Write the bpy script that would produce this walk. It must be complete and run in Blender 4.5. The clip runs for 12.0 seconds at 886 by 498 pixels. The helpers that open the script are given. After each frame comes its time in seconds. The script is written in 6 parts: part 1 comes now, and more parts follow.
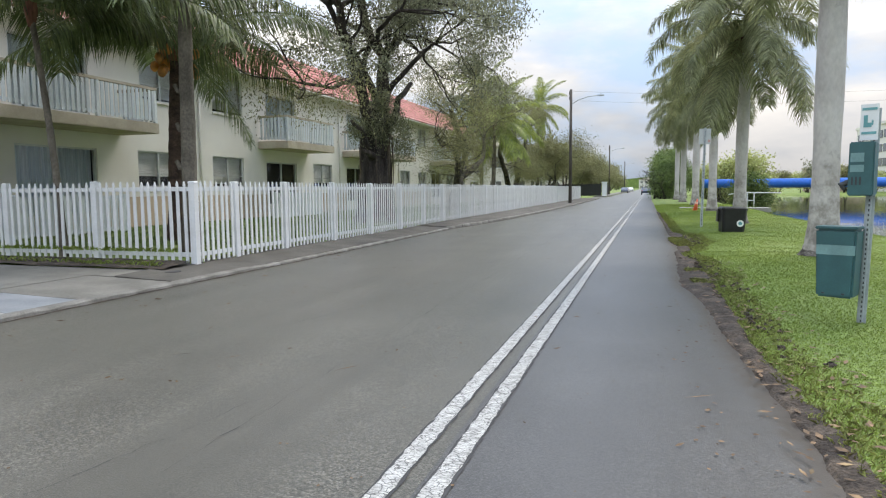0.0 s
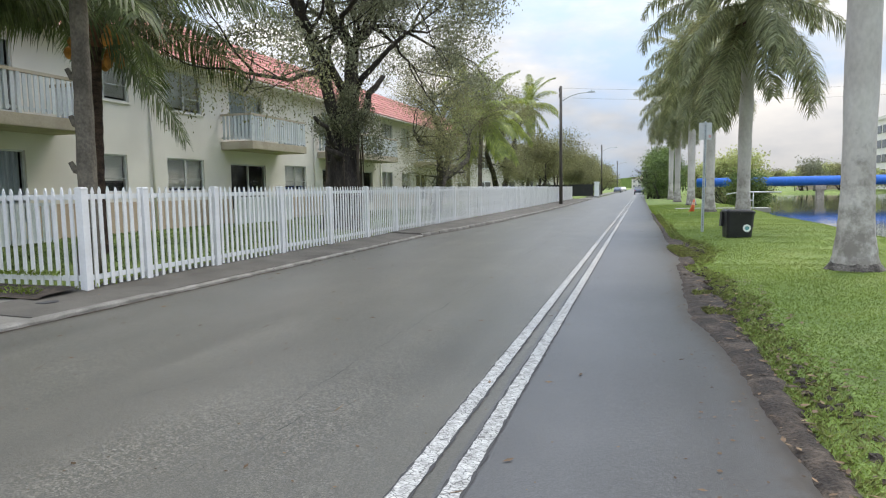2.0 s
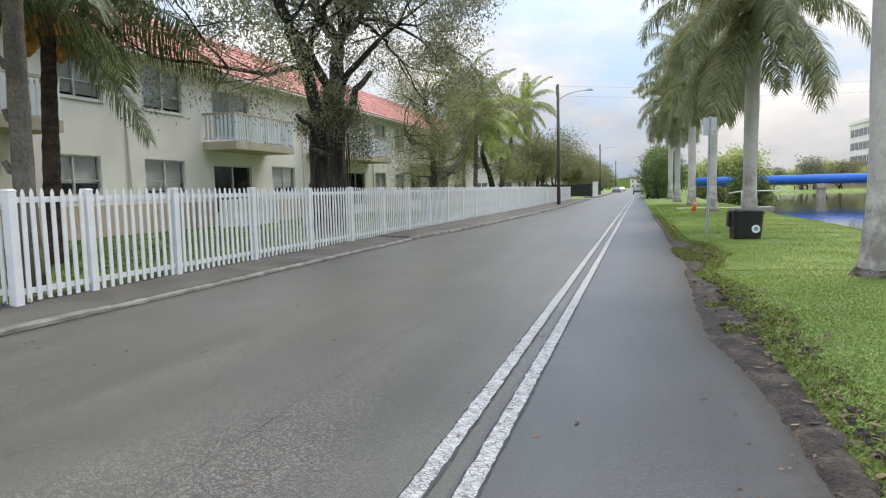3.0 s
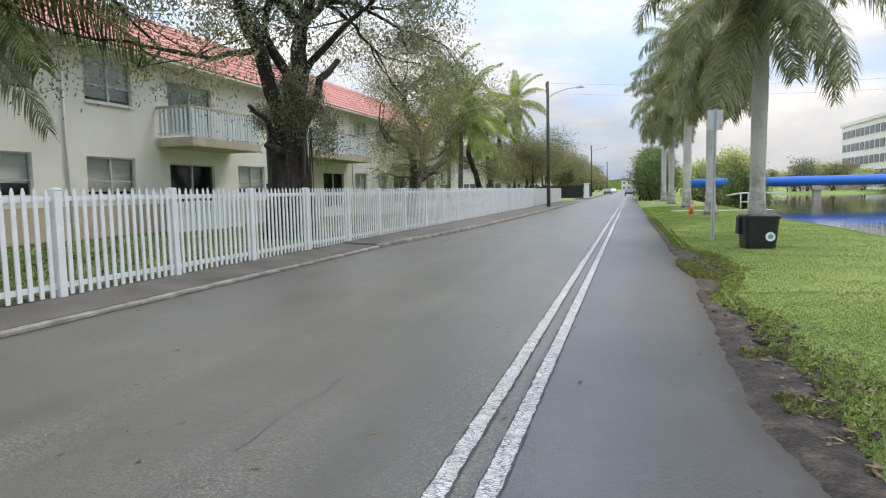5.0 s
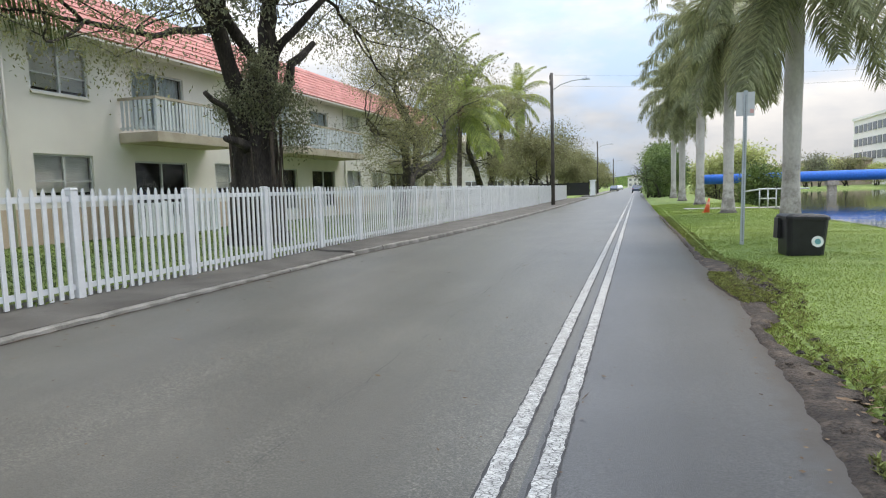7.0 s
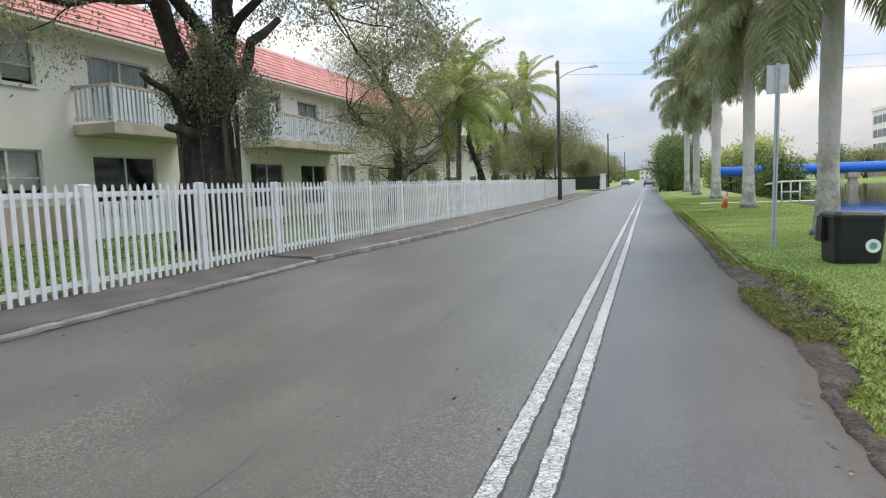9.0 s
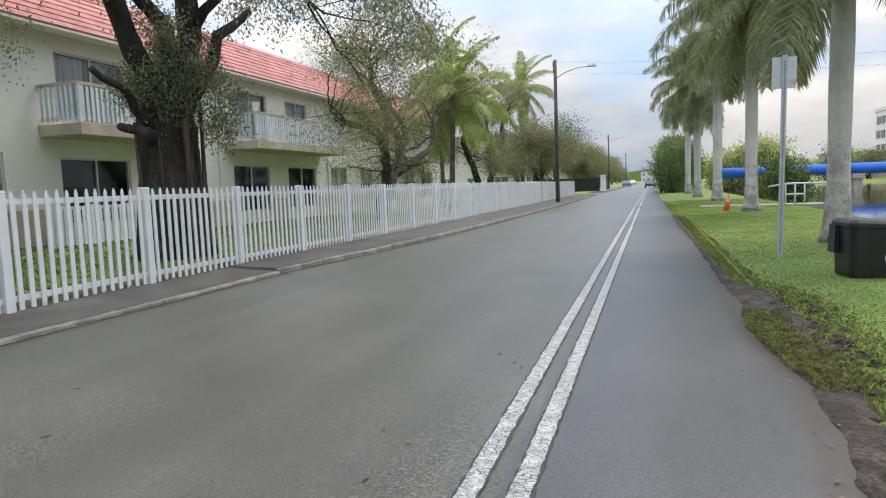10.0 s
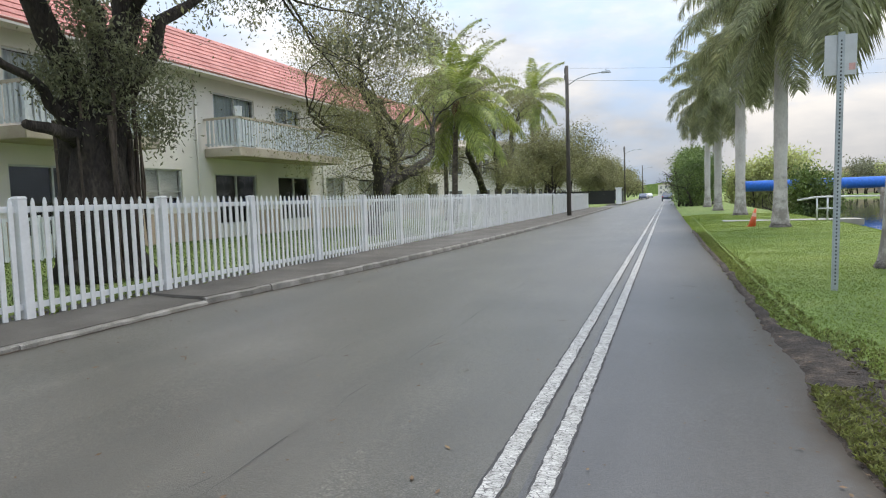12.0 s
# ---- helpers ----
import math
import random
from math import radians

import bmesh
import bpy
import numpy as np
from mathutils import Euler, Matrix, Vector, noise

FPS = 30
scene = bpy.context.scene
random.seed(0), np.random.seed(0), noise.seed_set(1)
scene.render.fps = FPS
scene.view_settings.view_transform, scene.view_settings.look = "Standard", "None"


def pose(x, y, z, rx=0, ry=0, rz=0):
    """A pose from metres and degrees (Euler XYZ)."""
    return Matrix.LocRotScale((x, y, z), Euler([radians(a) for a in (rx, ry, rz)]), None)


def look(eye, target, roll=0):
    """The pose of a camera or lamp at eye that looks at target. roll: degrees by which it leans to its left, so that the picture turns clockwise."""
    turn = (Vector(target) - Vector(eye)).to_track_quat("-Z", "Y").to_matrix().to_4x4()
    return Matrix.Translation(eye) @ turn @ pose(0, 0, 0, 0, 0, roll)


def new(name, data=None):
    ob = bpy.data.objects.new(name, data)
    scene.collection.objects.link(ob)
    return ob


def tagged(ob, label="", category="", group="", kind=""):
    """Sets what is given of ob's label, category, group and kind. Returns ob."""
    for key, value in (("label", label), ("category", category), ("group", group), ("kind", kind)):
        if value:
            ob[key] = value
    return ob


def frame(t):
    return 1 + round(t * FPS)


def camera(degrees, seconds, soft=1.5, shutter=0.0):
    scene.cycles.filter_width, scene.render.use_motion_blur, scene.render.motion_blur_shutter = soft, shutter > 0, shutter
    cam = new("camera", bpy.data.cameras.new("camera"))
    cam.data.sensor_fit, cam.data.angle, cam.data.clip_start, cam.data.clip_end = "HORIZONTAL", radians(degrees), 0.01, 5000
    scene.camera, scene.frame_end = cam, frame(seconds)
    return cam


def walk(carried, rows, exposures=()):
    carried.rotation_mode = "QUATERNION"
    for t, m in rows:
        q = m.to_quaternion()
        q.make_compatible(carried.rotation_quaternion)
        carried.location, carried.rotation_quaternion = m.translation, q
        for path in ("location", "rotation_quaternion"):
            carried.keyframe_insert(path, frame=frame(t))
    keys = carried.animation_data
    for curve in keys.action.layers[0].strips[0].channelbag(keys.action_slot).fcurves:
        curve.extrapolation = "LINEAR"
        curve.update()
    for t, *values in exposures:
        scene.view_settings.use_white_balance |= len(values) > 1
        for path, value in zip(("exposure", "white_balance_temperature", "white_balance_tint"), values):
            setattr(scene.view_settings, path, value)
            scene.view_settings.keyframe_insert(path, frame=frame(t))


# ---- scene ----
cam = camera(68.5, 12.0, soft=1.15)
EXPOSURE, KELVIN, TINT = 0.5, 7050, 12
SUN, SUN_EL, SUN_AZ, CLOUD = 1.5, 56, 25, 8.7
PATH = [
    (0, (0.079, 0.337, 1.466), (-0.522, 2.236, 1.282), -0.5),
    (0.5, (0.041, 0.994, 1.507), (-0.548, 2.895, 1.315), -0.4),
    (1, (0.06, 1.573, 1.557), (-0.526, 3.476, 1.375), -0.4),
    (1.5, (-0.014, 2.164, 1.538), (-0.587, 4.071, 1.355), -0.8),
    (2, (0.003, 2.736, 1.515), (-0.58, 4.641, 1.334), -1.0),
    (2.5, (-0.082, 3.328, 1.487), (-0.668, 5.232, 1.309), -1.0),
    (3, (-0.076, 3.927, 1.484), (-0.656, 5.833, 1.307), -1.4),
    (3.5, (-0.07, 4.483, 1.469), (-0.64, 6.392, 1.295), -1.8),
    (5.5, (-0.286, 6.93, 1.478), (-0.839, 8.844, 1.304), -1.2),
    (6, (-0.349, 7.547, 1.439), (-0.902, 9.46, 1.261), -1.3),
    (6.5, (-0.423, 8.16, 1.468), (-0.971, 10.075, 1.289), -1.8),
    (7, (-0.435, 8.76, 1.472), (-1.008, 10.668, 1.293), -1.7),
    (9, (-0.408, 11.163, 1.448), (-1.014, 13.06, 1.255), -2.1),
    (9.5, (-0.302, 11.737, 1.461), (-0.912, 13.632, 1.268), -1.9),
    (10, (-0.277, 12.369, 1.482), (-0.888, 14.264, 1.294), -2.2),
    (10.5, (-0.241, 12.954, 1.479), (-0.859, 14.847, 1.288), -2.3),
    (11, (-0.27, 13.557, 1.436), (-0.903, 15.446, 1.253), -2.2),
    (11.5, (-0.279, 14.213, 1.44), (-0.919, 16.1, 1.27), -2.1),
    (12, (-0.288, 14.819, 1.449), (-0.944, 16.703, 1.299), -1.9),
]
# the view drifts a little as the walker steps along
walk(cam, [(t, look(eye, target, roll)) for t, eye, target, roll in PATH], [(0.0, EXPOSURE, KELVIN, TINT), (6.0, EXPOSURE + 0.06, KELVIN, TINT), (9.0, EXPOSURE + 0.04, KELVIN, TINT), (10.5, EXPOSURE - 0.08, KELVIN, TINT), (12.0, EXPOSURE - 0.06, KELVIN, TINT)])

# ---- sky and sun ----
world = bpy.data.worlds.new("sky")
scene.world = world
world.use_nodes = True
wn, wl = world.node_tree.nodes, world.node_tree.links
wn.clear()
w_out = wn.new("ShaderNodeOutputWorld")
w_sky = wn.new("ShaderNodeTexSky")
w_sky.sky_type, w_sky.sun_disc = "NISHITA", False
w_sky.sun_elevation, w_sky.sun_rotation = radians(SUN_EL), radians(SUN_AZ)
w_tc = wn.new("ShaderNodeTexCoord")
w_map = wn.new("ShaderNodeMapping")
w_map.inputs["Scale"].default_value = (1.0, 1.0, 2.6)
w_map.inputs["Location"].default_value = (0.3, 0.1, 0.0)
w_noise = wn.new("ShaderNodeTexNoise")
w_noise.inputs["Scale"].default_value, w_noise.inputs["Detail"].default_value = 2.9, 8
w_noise.inputs["Roughness"].default_value = 0.56
w_ramp = wn.new("ShaderNodeValToRGB")
w_ramp.color_ramp.elements[0].position, w_ramp.color_ramp.elements[1].position = 0.41, 0.56
w_noise2 = wn.new("ShaderNodeTexNoise")
w_noise2.inputs["Scale"].default_value, w_noise2.inputs["Detail"].default_value = 3.4, 6
w_ramp2 = wn.new("ShaderNodeValToRGB")
w_ramp2.color_ramp.elements[0].position, w_ramp2.color_ramp.elements[1].position = 0.41, 0.67
w_ramp2.color_ramp.elements[0].color = (0.53, 0.61, 0.73, 1)
w_ramp2.color_ramp.elements[1].color = (1.04, 1.05, 1.06, 1)
w_blue = wn.new("ShaderNodeMixRGB")
w_blue.inputs["Fac"].default_value = 0.85
w_blue.inputs[2].default_value = (4.6, 6.3, 9.0, 1)
w_cloud = wn.new("ShaderNodeMixRGB")
w_cloud.blend_type = "MULTIPLY"
w_cloud.inputs["Fac"].default_value = 1.0
w_cloud.inputs[2].default_value = (CLOUD, CLOUD, CLOUD, 1)
w_mix = wn.new("ShaderNodeMixRGB")
w_bg = wn.new("ShaderNodeBackground")
w_bg.inputs["Strength"].default_value = 0.1
wl.new(w_tc.outputs["Generated"], w_map.inputs["Vector"])
wl.new(w_map.outputs["Vector"], w_noise.inputs["Vector"])
wl.new(w_map.outputs["Vector"], w_noise2.inputs["Vector"])
wl.new(w_noise.outputs["Fac"], w_ramp.inputs["Fac"])
wl.new(w_noise2.outputs["Fac"], w_ramp2.inputs["Fac"])
wl.new(w_sky.outputs["Color"], w_blue.inputs[1])
wl.new(w_ramp2.outputs["Color"], w_cloud.inputs[1])
wl.new(w_ramp.outputs["Color"], w_mix.inputs["Fac"])
wl.new(w_blue.outputs["Color"], w_mix.inputs[1])
wl.new(w_cloud.outputs["Color"], w_mix.inputs[2])
# an overcast dome grows brighter towards the zenith
w_sep = wn.new("ShaderNodeSeparateXYZ")
w_grad = wn.new("ShaderNodeMapRange")
w_grad.inputs["From Min"].default_value, w_grad.inputs["From Max"].default_value = 0.0, 1.0
w_grad.inputs["To Min"].default_value, w_grad.inputs["To Max"].default_value = 0.58, 2.65
w_scale = wn.new("ShaderNodeVectorMath")
w_scale.operation = "SCALE"
wl.new(w_tc.outputs["Generated"], w_sep.inputs["Vector"])
wl.new(w_sep.outputs["Z"], w_grad.inputs["Value"])
wl.new(w_mix.outputs["Color"], w_scale.inputs[0])
wl.new(w_grad.outputs["Result"], w_scale.inputs["Scale"])
wl.new(w_scale.outputs["Vector"], w_bg.inputs["Color"])
wl.new(w_bg.outputs["Background"], w_out.inputs["Surface"])

sun_data = bpy.data.lights.new("sun", "SUN")
sun_data.energy, sun_data.angle, sun_data.color = SUN, radians(20), (1.0, 0.95, 0.88)
sun = new("sun", sun_data)
_az, _el = radians(SUN_AZ), radians(SUN_EL)
sun.matrix_basis = look((0, 0, 40), Vector((0, 0, 40)) - Vector((math.sin(_az) * math.cos(_el), math.cos(_az) * math.cos(_el), math.sin(_el))))


# ---- materials ----
def material(name, stops, scale=6.0, rough=0.8, metal=0.0, bump=0.2, fine=60.0, fine_mix=0.35, random_mix=0.0,
             stretch=(1, 1, 1), transmit=0.0, spec=0.5, dist=0.02, leaf=False):
    """Base colour from coarse noise through stops, darkened and lightened by fine grain, relief from both."""
    m = bpy.data.materials.new(name)
    m.use_nodes = True
    nodes, links = m.node_tree.nodes, m.node_tree.links
    bsdf = nodes["Principled BSDF"]
    bsdf.inputs["Roughness"].default_value, bsdf.inputs["Metallic"].default_value = rough, metal
    bsdf.inputs["Specular IOR Level"].default_value = spec
    tc = nodes.new("ShaderNodeTexCoord")
    mp = nodes.new("ShaderNodeMapping")
    mp.inputs["Scale"].default_value = stretch
    links.new(tc.outputs["Object"], mp.inputs["Vector"])
    n1 = nodes.new("ShaderNodeTexNoise")
    n1.inputs["Scale"].default_value, n1.inputs["Detail"].default_value = scale, 5
    n2 = nodes.new("ShaderNodeTexNoise")
    n2.inputs["Scale"].default_value, n2.inputs["Detail"].default_value = fine, 4
    for n in (n1, n2):
        links.new(mp.outputs["Vector"], n.inputs["Vector"])
    ramp = nodes.new("ShaderNodeValToRGB")
    els = ramp.color_ramp.elements
    while len(els) < len(stops):
        els.new(0.5)
    for e, (p, c) in zip(els, stops):
        e.position, e.color = p, (*c, 1)
    links.new(n1.outputs["Fac"], ramp.inputs["Fac"])
    grain = nodes.new("ShaderNodeMapRange")
    grain.inputs["From Min"].default_value, grain.inputs["From Max"].default_value = 0.3, 0.7
    grain.inputs["To Min"].default_value, grain.inputs["To Max"].default_value = 1 - fine_mix, 1 + fine_mix
    links.new(n2.outputs["Fac"], grain.inputs["Value"])
    mul = nodes.new("ShaderNodeVectorMath")
    mul.operation = "SCALE"
    links.new(ramp.outputs["Color"], mul.inputs[0])
    links.new(grain.outputs["Result"], mul.inputs["Scale"])
    last = mul.outputs["Vector"]
    if random_mix:
        if leaf:
            info = nodes.new("ShaderNodeNewGeometry").outputs["Random Per Island"]
        else:
            info = nodes.new("ShaderNodeObjectInfo").outputs["Random"]
        rr = nodes.new("ShaderNodeMapRange")
        rr.inputs["To Min"].default_value, rr.inputs["To Max"].default_value = 1 - random_mix, 1 + random_mix
        links.new(info, rr.inputs["Value"])
        mul2 = nodes.new("ShaderNodeVectorMath")
        mul2.operation = "SCALE"
        links.new(last, mul2.inputs[0])
        links.new(rr.outputs["Result"], mul2.inputs["Scale"])
        last = mul2.outputs["Vector"]
    links.new(last, bsdf.inputs["Base Color"])
    if bump:
        add = nodes.new("ShaderNodeMath")
        add.operation = "MULTIPLY_ADD"
        add.inputs[1].default_value = 0.5
        links.new(n1.outputs["Fac"], add.inputs[0])
        links.new(n2.outputs["Fac"], add.inputs[2])
        bp = nodes.new("ShaderNodeBump")
        bp.inputs["Strength"].default_value, bp.inputs["Distance"].default_value = bump, dist
        links.new(add.outputs["Value"], bp.inputs["Height"])
        links.new(bp.outputs["Normal"], bsdf.inputs["Normal"])
    if transmit:
        tr = nodes.new("ShaderNodeBsdfTranslucent")
        links.new(last, tr.inputs["Color"])
        mix = nodes.new("ShaderNodeMixShader")
        mix.inputs["Fac"].default_value = transmit
        links.new(bsdf.outputs["BSDF"], mix.inputs[1])
        links.new(tr.outputs["BSDF"], mix.inputs[2])
        links.new(mix.outputs["Shader"], nodes["Material Output"].inputs["Surface"])
    return m


def two(a, b, p=0.35, q=0.65):
    return [(p, a), (q, b)]


def cracked_paint(name):
    """White road paint, worn through to the asphalt along short cracks."""
    m = material(name, two((0.30, 0.30, 0.285), (0.48, 0.48, 0.46)), scale=14, rough=0.7, bump=0.3, fine=90)
    nodes, links = m.node_tree.nodes, m.node_tree.links
    bsdf = nodes["Principled BSDF"]
    src = bsdf.inputs["Base Color"].links[0].from_socket
    tc = nodes.new("ShaderNodeTexCoord")
    mp = nodes.new("ShaderNodeMapping")
    mp.inputs["Scale"].default_value = (19, 36, 19)
    vo = nodes.new("ShaderNodeTexVoronoi")
    vo.feature = "DISTANCE_TO_EDGE"
    vo.inputs["Scale"].default_value = 1.0
    big = nodes.new("ShaderNodeTexNoise")
    big.inputs["Scale"].default_value, big.inputs["Detail"].default_value = 5.0, 6
    sub = nodes.new("ShaderNodeMath")
    sub.operation = "SUBTRACT"
    ramp = nodes.new("ShaderNodeValToRGB")
    ramp.color_ramp.elements[0].position, ramp.color_ramp.elements[1].position = 0.015, 0.075
    mul = nodes.new("ShaderNodeMath")
    mul.operation = "MULTIPLY"
    mul.inputs[1].default_value = 0.12
    mix = nodes.new("ShaderNodeMixRGB")
    mix.inputs[1].default_value = (0.085, 0.085, 0.082, 1)
    links.new(tc.outputs["Object"], mp.inputs["Vector"])
    links.new(mp.outputs["Vector"], vo.inputs["Vector"])
    links.new(tc.outputs["Object"], big.inputs["Vector"])
    links.new(big.outputs["Fac"], mul.inputs[0])
    links.new(vo.outputs["Distance"], sub.inputs[0])
    links.new(mul.outputs["Value"], sub.inputs[1])
    shift = nodes.new("ShaderNodeMath")
    shift.operation = "ADD"
    shift.inputs[1].default_value = 0.06
    links.new(sub.outputs["Value"], shift.inputs[0])
    links.new(shift.outputs["Value"], ramp.inputs["Fac"])
    links.new(ramp.outputs["Color"], mix.inputs["Fac"])
    links.new(src, mix.inputs[2])
    links.new(mix.outputs["Color"], bsdf.inputs["Base Color"])
    return m


def glass(name, tint=(0.75, 0.8, 0.82)):
    m = bpy.data.materials.new(name)
    m.use_nodes = True
    nodes, links = m.node_tree.nodes, m.node_tree.links
    nodes.remove(nodes["Principled BSDF"])
    tr = nodes.new("ShaderNodeBsdfTransparent")
    tr.inputs["Color"].default_value = (*tint, 1)
    gl = nodes.new("ShaderNodeBsdfGlossy")
    gl.inputs["Roughness"].default_value = 0.03
    fr = nodes.new("ShaderNodeFresnel")
    fr.inputs["IOR"].default_value = 1.6
    mix = nodes.new("ShaderNodeMixShader")
    links.new(fr.outputs["Fac"], mix.inputs["Fac"])
    links.new(tr.outputs["BSDF"], mix.inputs[1])
    links.new(gl.outputs["BSDF"], mix.inputs[2])
    links.new(mix.outputs["Shader"], nodes["Material Output"].inputs["Surface"])
    return m


def plain(name, c, rough=0.6, metal=0.0, scale=5.0, vary=0.12, bump=0.1, fine=50.0, random_mix=0.0, stretch=(1, 1, 1), spec=0.5):
    lo, hi = tuple(v * (1 - vary) for v in c), tuple(v * (1 + vary) for v in c)
    return material(name, two(lo, hi), scale, rough, metal, bump, fine, vary * 0.6, random_mix, stretch, spec=spec)


ASPHALT_OLD = material("old_asphalt", [(0.25, (0.070, 0.067, 0.055)), (0.5, (0.084, 0.080, 0.066)), (0.75, (0.104, 0.099, 0.082))], 0.55, 0.41, 0, 0.5, 110, 0.42, dist=0.005)
ASPHALT_NEW = material("newer_asphalt", [(0.25, (0.056, 0.055, 0.053)), (0.5, (0.068, 0.067, 0.065)), (0.75, (0.085, 0.084, 0.081))], 0.7, 0.40, 0, 0.4, 120, 0.4, dist=0.005)


def aggregate(m, scale, lo, hi):
    """Adds bright and dark stone specks to an asphalt, thicker in some patches than in others."""
    nodes, links = m.node_tree.nodes, m.node_tree.links
    bsdf = nodes["Principled BSDF"]
    src = bsdf.inputs["Base Color"].links[0].from_socket
    tc = nodes.new("ShaderNodeTexCoord")
    vo = nodes.new("ShaderNodeTexVoronoi")
    vo.inputs["Scale"].default_value = scale
    sep = nodes.new("ShaderNodeSeparateColor")
    span = nodes.new("ShaderNodeMapRange")
    span.inputs["From Min"].default_value, span.inputs["From Max"].default_value = 0.0, 1.0
    span.inputs["To Min"].default_value, span.inputs["To Max"].default_value = lo, hi
    pw = nodes.new("ShaderNodeMath")
    pw.operation = "POWER"
    pw.inputs[1].default_value = 2.2
    patch = nodes.new("ShaderNodeTexNoise")
    patch.inputs["Scale"].default_value, patch.inputs["Detail"].default_value = 1.1, 5
    pull = nodes.new("ShaderNodeMapping")
    pull.inputs["Scale"].default_value = (1.0, 0.22, 1.0)
    fade = nodes.new("ShaderNodeMapRange")
    fade.inputs["From Min"].default_value, fade.inputs["From Max"].default_value = 0.38, 0.66
    mix = nodes.new("ShaderNodeMix")
    mix.inputs["A"].default_value = 1.0
    mul = nodes.new("ShaderNodeVectorMath")
    mul.operation = "SCALE"
    links.new(tc.outputs["Object"], vo.inputs["Vector"])
    links.new(tc.outputs["Object"], pull.inputs["Vector"])
    links.new(pull.outputs["Vector"], patch.inputs["Vector"])
    links.new(vo.outputs["Color"], sep.inputs["Color"])
    links.new(sep.outputs["Red"], pw.inputs[0])
    links.new(pw.outputs["Value"], span.inputs["Value"])
    links.new(patch.outputs["Fac"], fade.inputs["Value"])
    links.new(fade.outputs["Result"], mix.inputs["Factor"])
    links.new(span.outputs["Result"], mix.inputs["B"])
    links.new(src, mul.inputs[0])
    links.new(mix.outputs["Result"], mul.inputs["Scale"])
    links.new(mul.outputs["Vector"], bsdf.inputs["Base Color"])


aggregate(ASPHALT_OLD, 85, 0.68, 2.2)


def wheel_tracks(m, lo, hi):
    """Long faint streaks and rubbed tracks that run with the traffic."""
    nodes, links = m.node_tree.nodes, m.node_tree.links
    bsdf = nodes["Principled BSDF"]
    src = bsdf.inputs["Base Color"].links[0].from_socket
    tc = nodes.new("ShaderNodeTexCoord")
    pull = nodes.new("ShaderNodeMapping")
    pull.inputs["Scale"].default_value = (1.0, 0.045, 1.0)
    streak = nodes.new("ShaderNodeTexNoise")
    streak.inputs["Scale"].default_value, streak.inputs["Detail"].default_value, streak.inputs["Roughness"].default_value = 1.6, 7, 0.6
    span = nodes.new("ShaderNodeMapRange")
    span.inputs["From Min"].default_value, span.inputs["From Max"].default_value = 0.33, 0.67
    span.inputs["To Min"].default_value, span.inputs["To Max"].default_value = lo, hi
    mul = nodes.new("ShaderNodeVectorMath")
    mul.operation = "SCALE"
    links.new(tc.outputs["Object"], pull.inputs["Vector"])
    links.new(pull.outputs["Vector"], streak.inputs["Vector"])
    links.new(streak.outputs["Fac"], span.inputs["Value"])
    links.new(src, mul.inputs[0])
    links.new(span.outputs["Result"], mul.inputs["Scale"])
    links.new(mul.outputs["Vector"], bsdf.inputs["Base Color"])


wheel_tracks(ASPHALT_OLD, 0.88, 1.12)
aggregate(ASPHALT_NEW, 95, 0.75, 1.6)
wheel_tracks(ASPHALT_NEW, 0.90, 1.10)


def trodden_dirt(m, soil):
    """Soil carried on to the asphalt, thick at the broken edge and breaking up inwards."""
    nodes, links = m.node_tree.nodes, m.node_tree.links
    bsdf = nodes["Principled BSDF"]
    src = bsdf.inputs["Base Color"].links[0].from_socket
    tc = nodes.new("ShaderNodeTexCoord")
    near = nodes.new("ShaderNodeAttribute")
    near.attribute_name = "dirt"
    cloud = nodes.new("ShaderNodeTexNoise")
    cloud.inputs["Scale"].default_value, cloud.inputs["Detail"].default_value, cloud.inputs["Roughness"].default_value = 7.0, 8, 0.65
    add = nodes.new("ShaderNodeMath")
    add.operation = "MULTIPLY_ADD"
    add.inputs[1].default_value = 0.75
    edge = nodes.new("ShaderNodeMapRange")
    edge.inputs["From Min"].default_value, edge.inputs["From Max"].default_value = 0.72, 1.05
    mix = nodes.new("ShaderNodeMixRGB")
    mix.inputs[2].default_value = (*soil, 1)
    links.new(tc.outputs["Object"], cloud.inputs["Vector"])
    links.new(near.outputs["Fac"], add.inputs[0])
    links.new(cloud.outputs["Fac"], add.inputs[2])
    links.new(add.outputs["Value"], edge.inputs["Value"])
    links.new(edge.outputs["Result"], mix.inputs["Fac"])
    links.new(src, mix.inputs[1])
    links.new(mix.outputs["Color"], bsdf.inputs["Base Color"])


trodden_dirt(ASPHALT_NEW, (0.05, 0.041, 0.033))
TAR = plain("tar_seam", (0.045, 0.045, 0.047), 0.8, fine=120)
PAINT = cracked_paint("road_paint")
FOOTPATH = material("dark_footpath", [(0.3, (0.058, 0.053, 0.045)), (0.5, (0.085, 0.079, 0.068)), (0.7, (0.115, 0.108, 0.094))], 1.1, 0.85, 0, 0.5, 90, 0.35, dist=0.006)
KERB = material("kerb_concrete", [(0.3, (0.11, 0.105, 0.092)), (0.5, (0.19, 0.183, 0.163)), (0.72, (0.29, 0.28, 0.255))], 2.2, 0.85, 0, 0.5, 60, 0.3, random_mix=0.15)
SLAB = material("pale_concrete", two((0.26, 0.25, 0.225), (0.36, 0.35, 0.32)), 1.4, 0.85, 0, 0.3, 70, 0.2)
SLAB_BLUE = material("blue_grey_patch", two((0.17, 0.185, 0.20), (0.23, 0.245, 0.26)), 2.0, 0.8, 0, 0.3, 70, 0.2)
